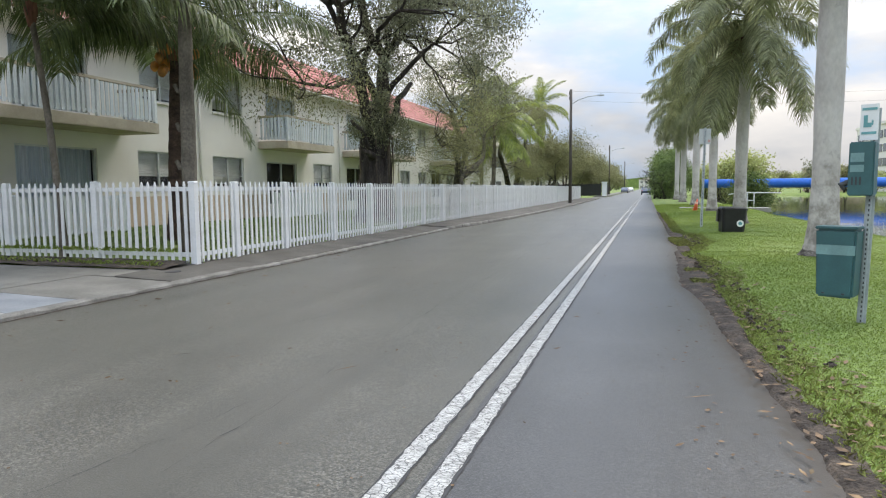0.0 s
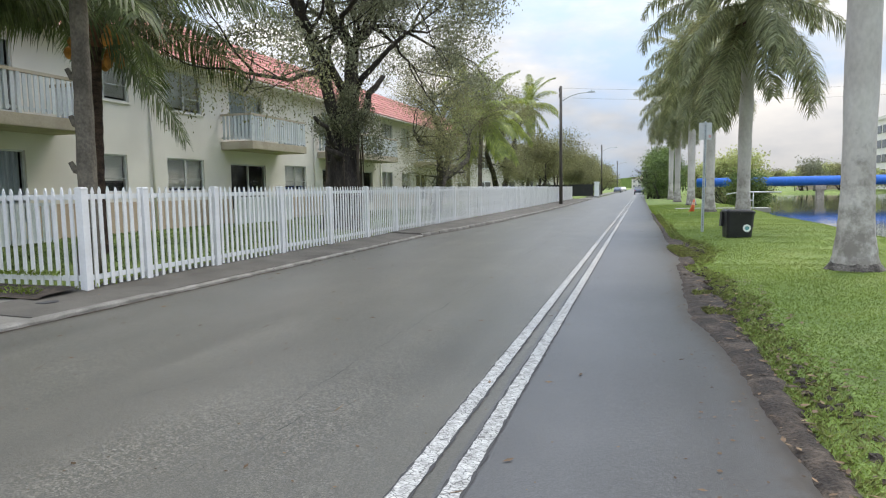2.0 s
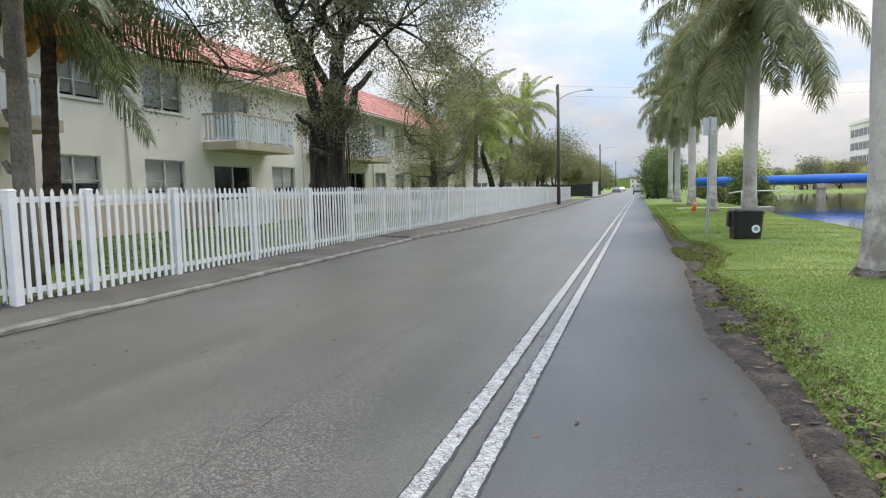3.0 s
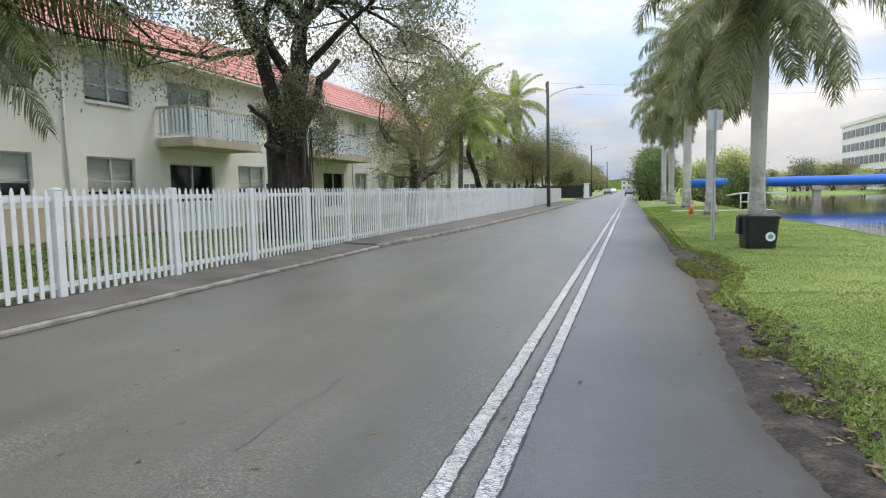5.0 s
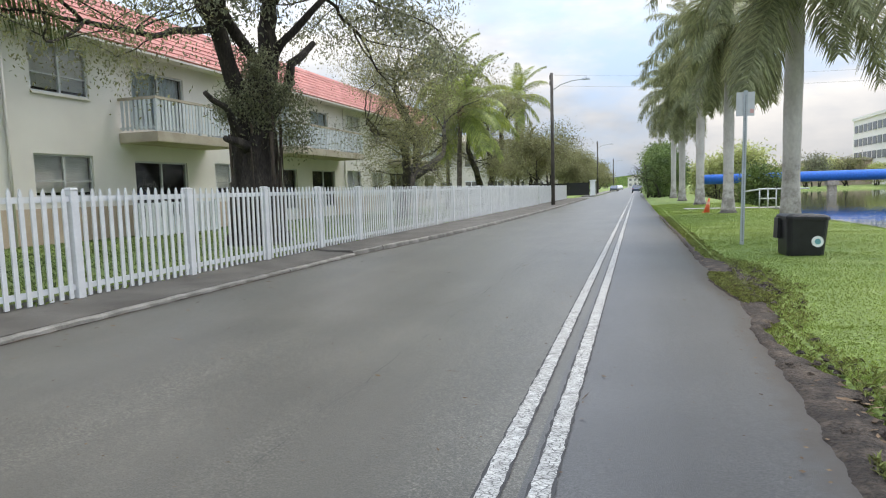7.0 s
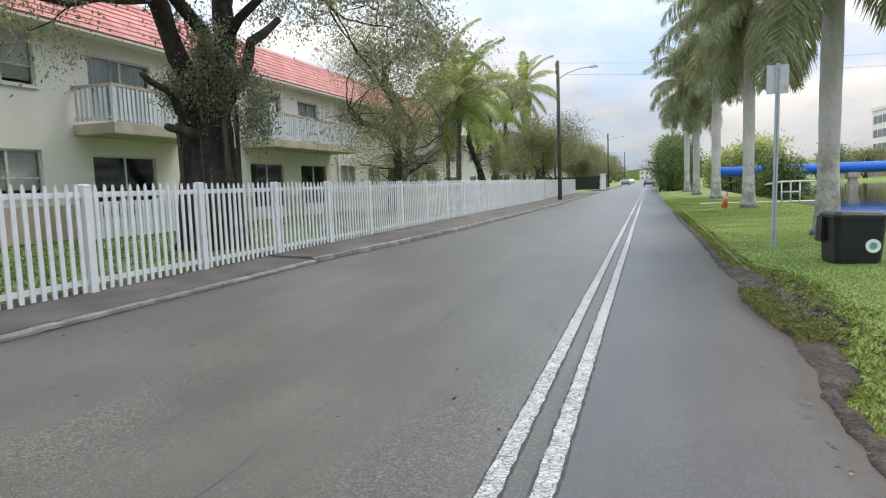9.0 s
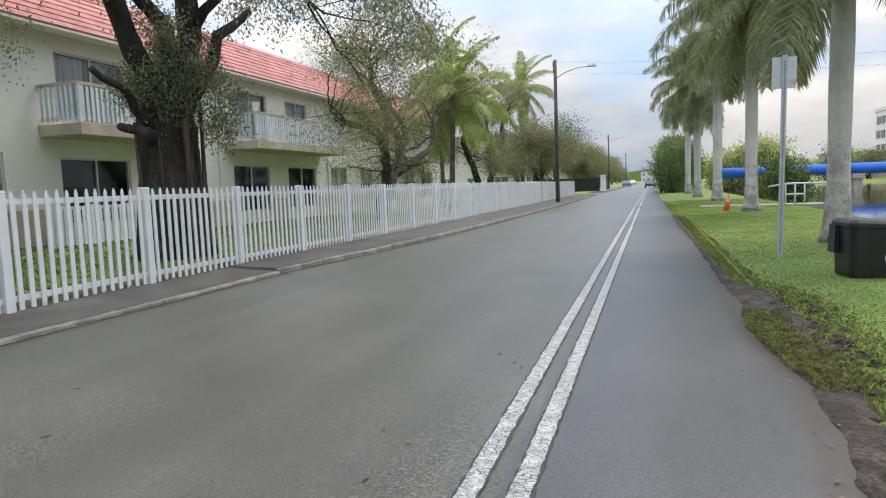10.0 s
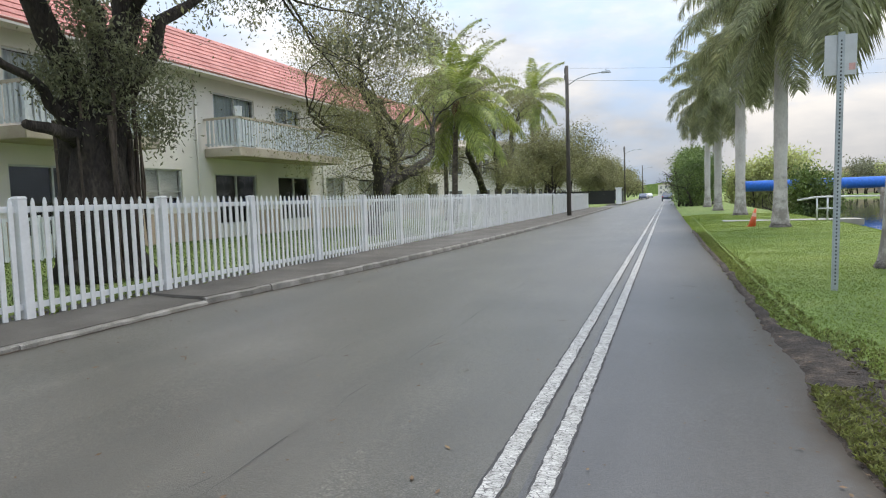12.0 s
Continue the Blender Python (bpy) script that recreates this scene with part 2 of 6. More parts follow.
SLAB_BROWN = material("stained_concrete", two((0.12, 0.115, 0.10), (0.21, 0.20, 0.175)), 1.0, 0.85, 0, 0.4, 60, 0.3)
SOIL = material("bare_soil", [(0.3, (0.026, 0.019, 0.015)), (0.5, (0.05, 0.038, 0.029)), (0.72, (0.125, 0.095, 0.07))], 4.5, 0.95, 0, 1.0, 40, 0.5, dist=0.03)
LAWN = material("lawn", [(0.28, (0.125, 0.178, 0.042)), (0.5, (0.158, 0.222, 0.05)), (0.72, (0.215, 0.262, 0.078))], 0.9, 0.9, 0, 0.7, 28, 0.5, dist=0.04)
BLADES = material("grass_blades", [(0.3, (0.205, 0.28, 0.055)), (0.55, (0.26, 0.35, 0.07)), (0.75, (0.36, 0.405, 0.12))], 0.8, 0.7, 0, 0.0, 20, 0.2, random_mix=0.12, leaf=True, transmit=0.35)
TURF = material("worn_turf", [(0.3, (0.13, 0.11, 0.05)), (0.5, (0.22, 0.25, 0.07)), (0.72, (0.34, 0.36, 0.13))], 9.0, 0.8, 0, 0.0, 20, 0.3, random_mix=0.4, leaf=True, transmit=0.3)
LITTER = material("dry_leaves", [(0.3, (0.07, 0.045, 0.025)), (0.55, (0.16, 0.10, 0.055)), (0.75, (0.28, 0.2, 0.10))], 8, 0.8, 0, 0.0, 30, 0.3, random_mix=0.5, leaf=True)
VINYL = plain("white_vinyl", (0.69, 0.70, 0.70), 0.5, scale=2.5, vary=0.06, bump=0.04, fine=25)
STUCCO = material("cream_stucco", two((0.63, 0.60, 0.55), (0.70, 0.67, 0.615)), 0.6, 0.9, 0, 0.35, 45, 0.07, dist=0.01)
STUCCO_TAN = material("tan_plinth", two((0.42, 0.33, 0.25), (0.50, 0.40, 0.31)), 0.9, 0.9, 0, 0.3, 45, 0.1)
SLAB_EDGE = material("balcony_concrete", two((0.36, 0.31, 0.24), (0.46, 0.41, 0.33)), 1.2, 0.9, 0, 0.3, 40, 0.12)
ROOF = material("red_roof_tile", two((0.36, 0.125, 0.105), (0.47, 0.195, 0.165)), 1.6, 0.75, 0, 0.3, 22, 0.2, random_mix=0.12)
BALUSTER = material("weathered_white_slat", two((0.47, 0.52, 0.56), (0.62, 0.65, 0.66)), 3.0, 0.65, 0, 0.15, 30, 0.12, random_mix=0.12, stretch=(1, 1, 0.3))
ALU = plain("window_frame", (0.52, 0.53, 0.52), 0.45, 0.3)
BLIND = material("white_blind", two((0.74, 0.74, 0.72), (0.84, 0.84, 0.82)), 1.2, 0.8, 0, 0.5, 8, 0.1, stretch=(1, 1, 9))
CURTAIN = material("pale_curtain", two((0.50, 0.58, 0.63), (0.70, 0.74, 0.76)), 2.0, 0.9, 0, 0.6, 6, 0.15, stretch=(1, 9, 0.2))
# near-black colour that stands in for the shade of unlit rooms
ROOM_SHADE = plain("unlit_room_shade", (0.05, 0.047, 0.043), 0.9)
GLASS = glass("window_glass", (0.93, 0.95, 0.95))
BARK = material("dark_bark", [(0.3, (0.018, 0.0145, 0.012)), (0.55, (0.042, 0.034, 0.028)), (0.75, (0.10, 0.084, 0.07))], 3.5, 0.95, 0, 1.0, 24, 0.45, stretch=(1, 1, 0.35), dist=0.05)
ROOTS = material("aerial_roots", two((0.05, 0.038, 0.03), (0.13, 0.10, 0.078)), 4, 0.95, 0, 0.8, 30, 0.4, stretch=(1, 1, 0.2), dist=0.03)
PALM_BARK = material("royal_palm_bark", [(0.28, (0.40, 0.37, 0.345)), (0.5, (0.52, 0.49, 0.465)), (0.72, (0.61, 0.585, 0.56))], 1.5, 0.85, 0, 0.3, 16, 0.09, stretch=(1, 1, 0.55), dist=0.015)


def lichen(m, reach, colour):
    """Dark lichen and root scars that thin out up a trunk."""
    nodes, links = m.node_tree.nodes, m.node_tree.links
    bsdf = nodes["Principled BSDF"]
    src = bsdf.inputs["Base Color"].links[0].from_socket
    tc = nodes.new("ShaderNodeTexCoord")
    sep = nodes.new("ShaderNodeSeparateXYZ")
    climb = nodes.new("ShaderNodeMapRange")
    climb.inputs["From Min"].default_value, climb.inputs["From Max"].default_value = 0.0, reach
    climb.inputs["To Min"].default_value, climb.inputs["To Max"].default_value = 0.17, -0.14
    cloud = nodes.new("ShaderNodeTexNoise")
    cloud.inputs["Scale"].default_value, cloud.inputs["Detail"].default_value, cloud.inputs["Roughness"].default_value = 3.2, 10, 0.68
    add = nodes.new("ShaderNodeMath")
    edge = nodes.new("ShaderNodeMapRange")
    edge.inputs["From Min"].default_value, edge.inputs["From Max"].default_value = 0.46, 0.66
    edge.inputs["To Max"].default_value = 0.75
    mix = nodes.new("ShaderNodeMixRGB")
    mix.inputs[2].default_value = (*colour, 1)
    links.new(tc.outputs["Object"], sep.inputs["Vector"])
    links.new(tc.outputs["Object"], cloud.inputs["Vector"])
    links.new(sep.outputs["Z"], climb.inputs["Value"])
    links.new(climb.outputs["Result"], add.inputs[0])
    links.new(cloud.outputs["Fac"], add.inputs[1])
    links.new(add.outputs["Value"], edge.inputs["Value"])
    links.new(edge.outputs["Result"], mix.inputs["Fac"])
    links.new(src, mix.inputs[1])
    links.new(mix.outputs["Color"], bsdf.inputs["Base Color"])


lichen(PALM_BARK, 2.4, (0.15, 0.13, 0.112))
PALM_FOOT = material("dark_palm_base", two((0.05, 0.043, 0.037), (0.20, 0.18, 0.16), 0.38, 0.64), 6, 0.95, 0, 0.9, 30, 0.4, dist=0.03)
COCO_BARK = material("coconut_bark", two((0.055, 0.044, 0.036), (0.15, 0.125, 0.10)), 4, 0.9, 0, 0.7, 22, 0.3, stretch=(1, 1, 2.0), dist=0.02)
BROWN_BARK = material("brown_palm_bark", two((0.035, 0.022, 0.017), (0.10, 0.062, 0.047)), 4, 0.92, 0, 0.9, 24, 0.35, stretch=(1, 1, 2.0), dist=0.03)
GREY_BARK = material("grey_bark", two((0.075, 0.066, 0.05), (0.165, 0.145, 0.115)), 2.6, 0.9, 0, 0.5, 26, 0.3, stretch=(1, 1, 0.8), dist=0.02)
SHAFT = material("crownshaft", two((0.13, 0.16, 0.06), (0.25, 0.26, 0.11)), 3, 0.5, 0, 0.2, 20, 0.2)
HUSK = material("brown_palm_husk", two((0.075, 0.03, 0.02), (0.17, 0.08, 0.045)), 4, 0.9, 0, 0.6, 24, 0.3, stretch=(1, 1, 0.3))
FROND = material("palm_leaf", [(0.3, (0.19, 0.21, 0.10)), (0.55, (0.30, 0.32, 0.165)), (0.75, (0.45, 0.44, 0.25))], 1.5, 0.5, 0, 0.0, 12, 0.25, random_mix=0.4, leaf=True, transmit=0.45)
FROND_BRIGHT = material("coconut_leaf", [(0.3, (0.16, 0.21, 0.05)), (0.55, (0.29, 0.355, 0.08)), (0.75, (0.47, 0.50, 0.14))], 1.5, 0.5, 0, 0.0, 12, 0.25, random_mix=0.35, leaf=True, transmit=0.4)
# darker copy of the coconut leaf, with shade put into its colour
FROND_SHADED = material("shaded_coconut_leaf", [(0.3, (0.06, 0.085, 0.032)), (0.55, (0.12, 0.155, 0.055)), (0.75, (0.25, 0.28, 0.10))], 1.5, 0.5, 0, 0.0, 12, 0.25, random_mix=0.35, leaf=True, transmit=0.35)
NUT = plain("orange_coconut", (0.52, 0.22, 0.045), 0.5, vary=0.3, random_mix=0.25)
LEAF_GREY = material("grey_green_leaf", [(0.3, (0.15, 0.16, 0.10)), (0.55, (0.235, 0.25, 0.16)), (0.75, (0.36, 0.37, 0.26))], 1.0, 0.6, 0, 0.0, 10, 0.25, random_mix=0.45, leaf=True, transmit=0.45)
LEAF_DARK = material("dark_olive_leaf", [(0.3, (0.12, 0.13, 0.072)), (0.55, (0.21, 0.225, 0.13)), (0.75, (0.33, 0.34, 0.21))], 1.2, 0.65, 0, 0.0, 10, 0.25, random_mix=0.45, leaf=True, transmit=0.35)
LEAF_OLIVE = material("olive_leaf", [(0.3, (0.16, 0.165, 0.075)), (0.55, (0.25, 0.25, 0.115)), (0.75, (0.37, 0.36, 0.18))], 0.8, 0.6, 0, 0.0, 10, 0.25, random_mix=0.4, leaf=True, transmit=0.4)
LEAF_GREEN = material("green_leaf", [(0.3, (0.075, 0.12, 0.035)), (0.55, (0.14, 0.205, 0.055)), (0.75, (0.23, 0.30, 0.085))], 0.7, 0.55, 0, 0.0, 10, 0.25, random_mix=0.4, leaf=True, transmit=0.35)
# yellow-green leaf with distance haze mixed into its pale colour
LEAF_LIME_HAZED = material("hazed_yellow_green_leaf", [(0.3, (0.36, 0.40, 0.14)), (0.7, (0.52, 0.55, 0.24))], 0.7, 0.6, 0, 0.0, 10, 0.2, random_mix=0.3, leaf=True, transmit=0.45)
GREEN_BOX = plain("green_plastic", (0.032, 0.105, 0.112), 0.4, vary=0.1, bump=0.03)
GREEN_PALE = plain("faded_label", (0.16, 0.29, 0.29), 0.5)
BLACK_BIN = plain("black_plastic", (0.012, 0.012, 0.014), 0.42, vary=0.3, bump=0.06)
GALV = plain("galvanised_steel", (0.42, 0.46, 0.48), 0.5, 0.3, vary=0.12)
HOLE = plain("dark_hole", (0.05, 0.055, 0.06), 0.8)
SIGN_BACK = plain("sign_back", (0.55, 0.57, 0.58), 0.45, 0.35, vary=0.06)
SIGN_WHITE = plain("sign_white", (0.72, 0.74, 0.74), 0.5, vary=0.04)
STICKER = plain("white_sticker", (0.75, 0.78, 0.74), 0.5, vary=0.05)
TEAL = plain("teal_print", (0.12, 0.33, 0.34), 0.5)
ORANGE = plain("orange_cone", (0.72, 0.13, 0.05), 0.5, vary=0.12)
BLUE_PIPE = plain("blue_pipe_paint", (0.025, 0.17, 0.66), 0.4, vary=0.12, bump=0.05)
PIER = plain("pier_concrete", (0.40, 0.36, 0.31), 0.9, vary=0.2)
WHITE_METAL = plain("white_metal", (0.62, 0.63, 0.63), 0.4, vary=0.06)
POLE_WOOD = material("pole_wood", two((0.055, 0.05, 0.044), (0.12, 0.105, 0.09)), 5, 0.9, 0, 0.5, 30, 0.3, stretch=(1, 1, 0.1))
OFFICE = plain("office_wall", (0.74, 0.71, 0.67), 0.85, vary=0.06)
OFFICE_GLASS = plain("office_glass", (0.13, 0.13, 0.13), 0.2, vary=0.2)
BLACK_METAL = plain("black_fence_paint", (0.012, 0.013, 0.014), 0.5)
CAR_PAINT = plain("car_paint", (0.10, 0.12, 0.16), 0.25, 0.3, vary=0.05)
CAR_WHITE = plain("pale_car_paint", (0.6, 0.6, 0.6), 0.3, vary=0.05)
TYRE = plain("tyre", (0.015, 0.015, 0.016), 0.85)
LAMP_LENS = plain("tail_lamp", (0.4, 0.02, 0.02), 0.3)
WIRE = plain("wire", (0.03, 0.03, 0.032), 0.6)
WATER = bpy.data.materials.new("lake_water")
WATER.use_nodes = True
_b = WATER.node_tree.nodes["Principled BSDF"]
_b.inputs["Base Color"].default_value = (0.055, 0.06, 0.04, 1)
_b.inputs["Roughness"].default_value, _b.inputs["IOR"].default_value = 0.04, 1.33
_n = WATER.node_tree.nodes.new("ShaderNodeTexNoise")
_n.inputs["Scale"].default_value, _n.inputs["Detail"].default_value = 1.6, 3
_p = WATER.node_tree.nodes.new("ShaderNodeBump")
_p.inputs["Strength"].default_value, _p.inputs["Distance"].default_value = 0.16, 0.03
_t = WATER.node_tree.nodes.new("ShaderNodeTexCoord")
WATER.node_tree.links.new(_t.outputs["Object"], _n.inputs["Vector"])
WATER.node_tree.links.new(_n.outputs["Fac"], _p.inputs["Height"])
WATER.node_tree.links.new(_p.outputs["Normal"], _b.inputs["Normal"])


# ---- mesh helpers ----
class Shape:
    """Vertices and faces gathered for one mesh."""

    def __init__(self):
        self.v, self.f = [], []

    def box(self, x0, x1, y0, y1, z0, z1, taper=0.0, m=None):
        n, cx, cy = len(self.v), (x0 + x1) / 2, (y0 + y1) / 2
        k = 1 - taper
        c = [(x0, y0, z0), (x1, y0, z0), (x1, y1, z0), (x0, y1, z0)]
        c += [(cx + (x - cx) * k, cy + (y - cy) * k, z1) for x, y, _ in c]
        if m is not None:
            c = [tuple(m @ Vector(p)) for p in c]
        self.v += c
        self.f += [tuple(n + i for i in q) for q in ((3, 2, 1, 0), (4, 5, 6, 7), (0, 1, 5, 4), (1, 2, 6, 5), (2, 3, 7, 6), (3, 0, 4, 7))]
        return self

    def tube(self, path, radii, sides=8, lump=0.0, cap=True):
        """A round bar along path."""
        pts = [Vector(p) for p in path]
        n0, ref = len(self.v), None
        for i, p in enumerate(pts):
            d = (pts[min(i + 1, len(pts) - 1)] - pts[max(i - 1, 0)]).normalized()
            if ref is None:
                ref = d.orthogonal().normalized()
            ref = (ref - d * ref.dot(d)).normalized()
            side = d.cross(ref)
            for k in range(sides):
                a = 2 * math.pi * k / sides
                r = radii[i]
                if lump:
                    r *= 1 + lump * noise.noise(p * 1.7 + Vector((math.cos(a), math.sin(a), 0)) * 1.6)
                self.v.append(tuple(p + (ref * math.cos(a) + side * math.sin(a)) * r))
        for i in range(len(pts) - 1):
            for k in range(sides):
                a, b = n0 + i * sides + k, n0 + i * sides + (k + 1) % sides
                self.f.append((a, b, b + sides, a + sides))
        if cap:
            self.f.append(tuple(n0 + k for k in reversed(range(sides))))
            self.f.append(tuple(n0 + (len(pts) - 1) * sides + k for k in range(sides)))
        return self

    def poly(self, pts):
        n = len(self.v)
        self.v += [tuple(p) for p in pts]
        self.f.append(tuple(range(n, n + len(pts))))
        return self

    def prism(self, outline, z0, z1):
        """An upright prism over an outline that runs counter-clockwise."""
        n, k = len(self.v), len(outline)
        self.v += [(x, y, z0) for x, y in outline] + [(x, y, z1) for x, y in outline]
        self.f.append(tuple(n + i for i in reversed(range(k))))
        self.f.append(tuple(n + k + i for i in range(k)))
        self.f += [(n + i, n + (i + 1) % k, n + k + (i + 1) % k, n + k + i) for i in range(k)]
        return self

    def mesh(self, name, mat, smooth=False):
        me = bpy.data.meshes.new(name)
        me.from_pydata(self.v, [], self.f)
        me.materials.append(mat)
        if smooth:
            me.polygons.foreach_set("use_smooth", [True] * len(me.polygons))
        me.update()
        return me


def soften(me, width, segments=2):
    """Rounds the edges of a mesh."""
    bm = bmesh.new()
    bm.from_mesh(me)
    bmesh.ops.remove_doubles(bm, verts=bm.verts, dist=1e-5)
    sharp = [e for e in bm.edges if len(e.link_faces) == 2 and e.calc_face_angle(0) > 0.5]
    bmesh.ops.bevel(bm, geom=sharp, offset=width, segments=segments, affect="EDGES", clamp_overlap=True)
    bm.to_mesh(me)
    bm.free()
    return me


def part(name, shape, mat, parent, label="", smooth=False, round_by=0.0, m=None):
    """One mesh object, a part of parent; shape is in parent's own space unless m places it."""
    me = shape if isinstance(shape, bpy.types.Mesh) else shape.mesh(name, mat, smooth)
    if round_by:
        soften(me, round_by)
    ob = new(name, me)
    ob.parent = parent
    if m is not None:
        ob.matrix_basis = m
    return tagged(ob, label)


def thing(name, m, label, category, group=""):
    ob = new(name)
    ob.empty_display_size = 0.2
    ob.matrix_basis = m
    return tagged(ob, label, category, group)


def setting(name, shape, mat, label, smooth=False):
    me = shape if isinstance(shape, bpy.types.Mesh) else shape.mesh(name, mat, smooth)
    return tagged(new(name, me), label, "", "", "structure")


def cloud_mesh(name, verts, per, mat):
    """A mesh of many separate small faces of per vertices each."""
    verts = np.asarray(verts, dtype=np.float32).reshape(-1, 3)
    count = len(verts) // per
    me = bpy.data.meshes.new(name)
    me.vertices.add(len(verts))
    me.vertices.foreach_set("co", verts.ravel())
    me.loops.add(len(verts))
    me.loops.foreach_set("vertex_index", np.arange(len(verts), dtype=np.int32))
    me.polygons.add(count)
    me.polygons.foreach_set("loop_start", np.arange(count, dtype=np.int32) * per)
    me.materials.append(mat)
    me.update(calc_edges=True)
    return me


def unit(v):
    return v / np.maximum(np.linalg.norm(v, axis=-1, keepdims=True), 1e-6)


def leaf_mesh(name, mat, centres, size, rng, aspect=0.42, droop=0.3):
    """Leaves: four-cornered blades at the centres, turned all ways."""
    n = len(centres)
    along = unit(rng.normal(size=(n, 3)) + np.array([0, 0, -droop]))
    side = unit(np.cross(along, rng.normal(size=(n, 3))))
    s = (size * rng.uniform(0.6, 1.25, size=(n, 1)))
    up = np.cross(along, side) * s * 0.1
    v = np.stack([centres - along * s * 0.5, centres + side * s * aspect * 0.5 + up, centres + along * s * 0.5, centres - side * s * aspect * 0.5 + up], axis=1)
    return cloud_mesh(name, v, 4, mat)


# ---- ground, road and water ----
EDGE_AT = [(-80, 1.0), (0, 1.05), (4.6, 1.02), (6.9, 0.86), (8.2, 0.83), (9.5, 0.75), (10.5, 0.60), (11.7, 0.59), (13.4, 0.65), (15.8, 0.70), (16.5, 0.79), (17.4, 0.80), (18.4, 0.68), (19.8, 0.63), (20.5, 0.75), (21.5, 0.70), (28, 0.70), (34, 0.62), (50, 0.5), (74, 0.4), (120, 0.4), (420, 0.4)]
SOIL_AT = [(-80, 0.1), (0, 0.22), (4.6, 0.20), (6.9, 0.16), (7.9, 0.22), (8.9, 0.28), (10.0, 0.30), (10.7, 0.5), (11.8, 0.56), (12.7, 0.36), (13.9, 0.34), (14.9, 0.14), (15.7, 0.07), (16.5, 0.25), (17.6, 0.36), (18.5, 0.68), (19.5, 0.68), (20.4, 0.58), (21.5, 0.48), (22.3, 0.14), (24, 0.08), (34, 0.05), (420, 0.04)]


def between(table, y):
    return float(np.interp(y, [a for a, _ in table], [b for _, b in table]))


def road_edge(y):
    return between(EDGE_AT, y) + 0.035 * noise.noise((y * 1.9, 3.1, 0)) + 0.03 * noise.noise((y * 5.1, 7.7, 0)) + 0.015 * noise.noise((y * 14.0, 1.7, 0))


def soil_edge(y):
    w = between(SOIL_AT, y)
    return road_edge(y) + max(0.02, w * (1 + 0.2 * noise.noise((y * 2.3, 9.0, 2.0)) + 0.45 * noise.noise((y * 6.5, 4.0, 2.0)) + 0.3 * noise.noise((y * 17, 4.0, 2.0))))


FENCE_X, FACADE_X = -7.90, -17.66
KERB_AT = [(-80, -6.92), (8, -6.88), (12, -6.81), (23.2, -6.82), (24.8, -6.64), (26.5, -6.5), (29, -6.33), (32, -6.21), (35, -6.13), (40, -6.0), (47, -5.94), (54, -5.9), (84, -6.02), (420, -6.02)]
LINE_AT = [(-80, 0.0), (60, 0.0), (420, 0.06)]
SHORE = 7.0


def smooth_step(a, b, v):
    k = min(1.0, max(0.0, (v - a) / (b - a)))
    return k * k * (3 - 2 * k)


def ground_height(x, y):
    bank = smooth_step(SHORE - 0.8, SHORE + 1.8, x + 0.5 * noise.noise((y * 0.12, 5.0, 0)))
    lake = bank * (1 - smooth_step(143, 150, y)) * (1 - smooth_step(150, 158, x))
    z = 0.012 - 1.6 * lake
    if x < -6.7:
        z = -0.03 + (0.21 if (x < -8.15 and y > 10.2) or y > 98 and x < -9 else 0.0)
    elif x < 1.02:
        z = -0.03
    elif x < 6.2:
        z += 0.03 * smooth_step(1.2, 2.5, x) + 0.02 * noise.noise((x * 0.8, y * 0.8, 0))
    return z


xs = [-1500, -400, -120, -60, -40, -30, -24, -18, -14, -11, -9.5, -8.6, -8.2, -8.1, -6.8, -6.65, -3, 0.15, 0.6, 1.0, 1.12, 1.25] + [1.4 + 0.4 * i for i in range(26)] + [13, 16, 22, 30, 45, 70, 110, 150, 152, 154, 156, 158, 180, 400, 1500]
ys = [-1500, -400, -120, -60, -30, -15, -6] + [-4 + 1.0 * i for i in range(14)] + [10.15, 10.25] + [11 + 1.0 * i for i in range(45)] + [58, 62, 66, 70, 76, 84, 92, 97.9, 98.1, 105, 120, 140, 142, 144, 146, 148, 150, 157, 180, 220, 300, 600, 1500]
g = Shape()
g.v = [(x, y, ground_height(x, y)) for y in ys for x in xs]
g.f = [(j * len(xs) + i, j * len(xs) + i + 1, (j + 1) * len(xs) + i + 1, (j + 1) * len(xs) + i) for j in range(len(ys) - 1) for i in range(len(xs) - 1)]
setting("ground", g, LAWN, "green mown lawn with worn yellowish patches", True)

water = Shape().poly([(SHORE - 1, -70, -0.45), (154, -70, -0.45), (154, 149, -0.45), (SHORE - 1, 149, -0.45)])
setting("water", water, WATER, "still greenish lake water")

# the street: an older brownish lane and a newer blue-grey one, along a worn edge
lane = Shape()
rows = [-80 + 4 * i for i in range(19)] + [-4 + 0.1 * i for i in range(440)] + [40 + 2 * i for i in range(191)]
left = Shape()
for i, y in enumerate(rows):
    wob = 0.012 * noise.noise((y * 2.0, 0.4, 0))
    left.v += [(between(KERB_AT, y) + 0.0, y, 0.0), (-3.8, y, 0.012), (-0.985 + wob, y, 0.006)]
    e = road_edge(y)
    lane.v += [(-0.985 + wob, y, 0.006), (-0.2, y, 0.006), (e - 0.34, y, 0.003), (e - 0.13, y, 0.0), (e, y, -0.006), (e + 0.03, y, -0.06)]
    if i:
        for shape, k in ((left, 3), (lane, 6)):
            for c in range(k - 1):
                a = (i - 1) * k + c
                shape.f.append((a, a + 1, a + k + 1, a + k))
road = setting("road", left, ASPHALT_OLD, "worn brownish-grey asphalt lane with fine cracks", True)
newer = setting("road_newer_lane", lane, ASPHALT_NEW, "smoother blue-grey asphalt lane with a ragged edge")
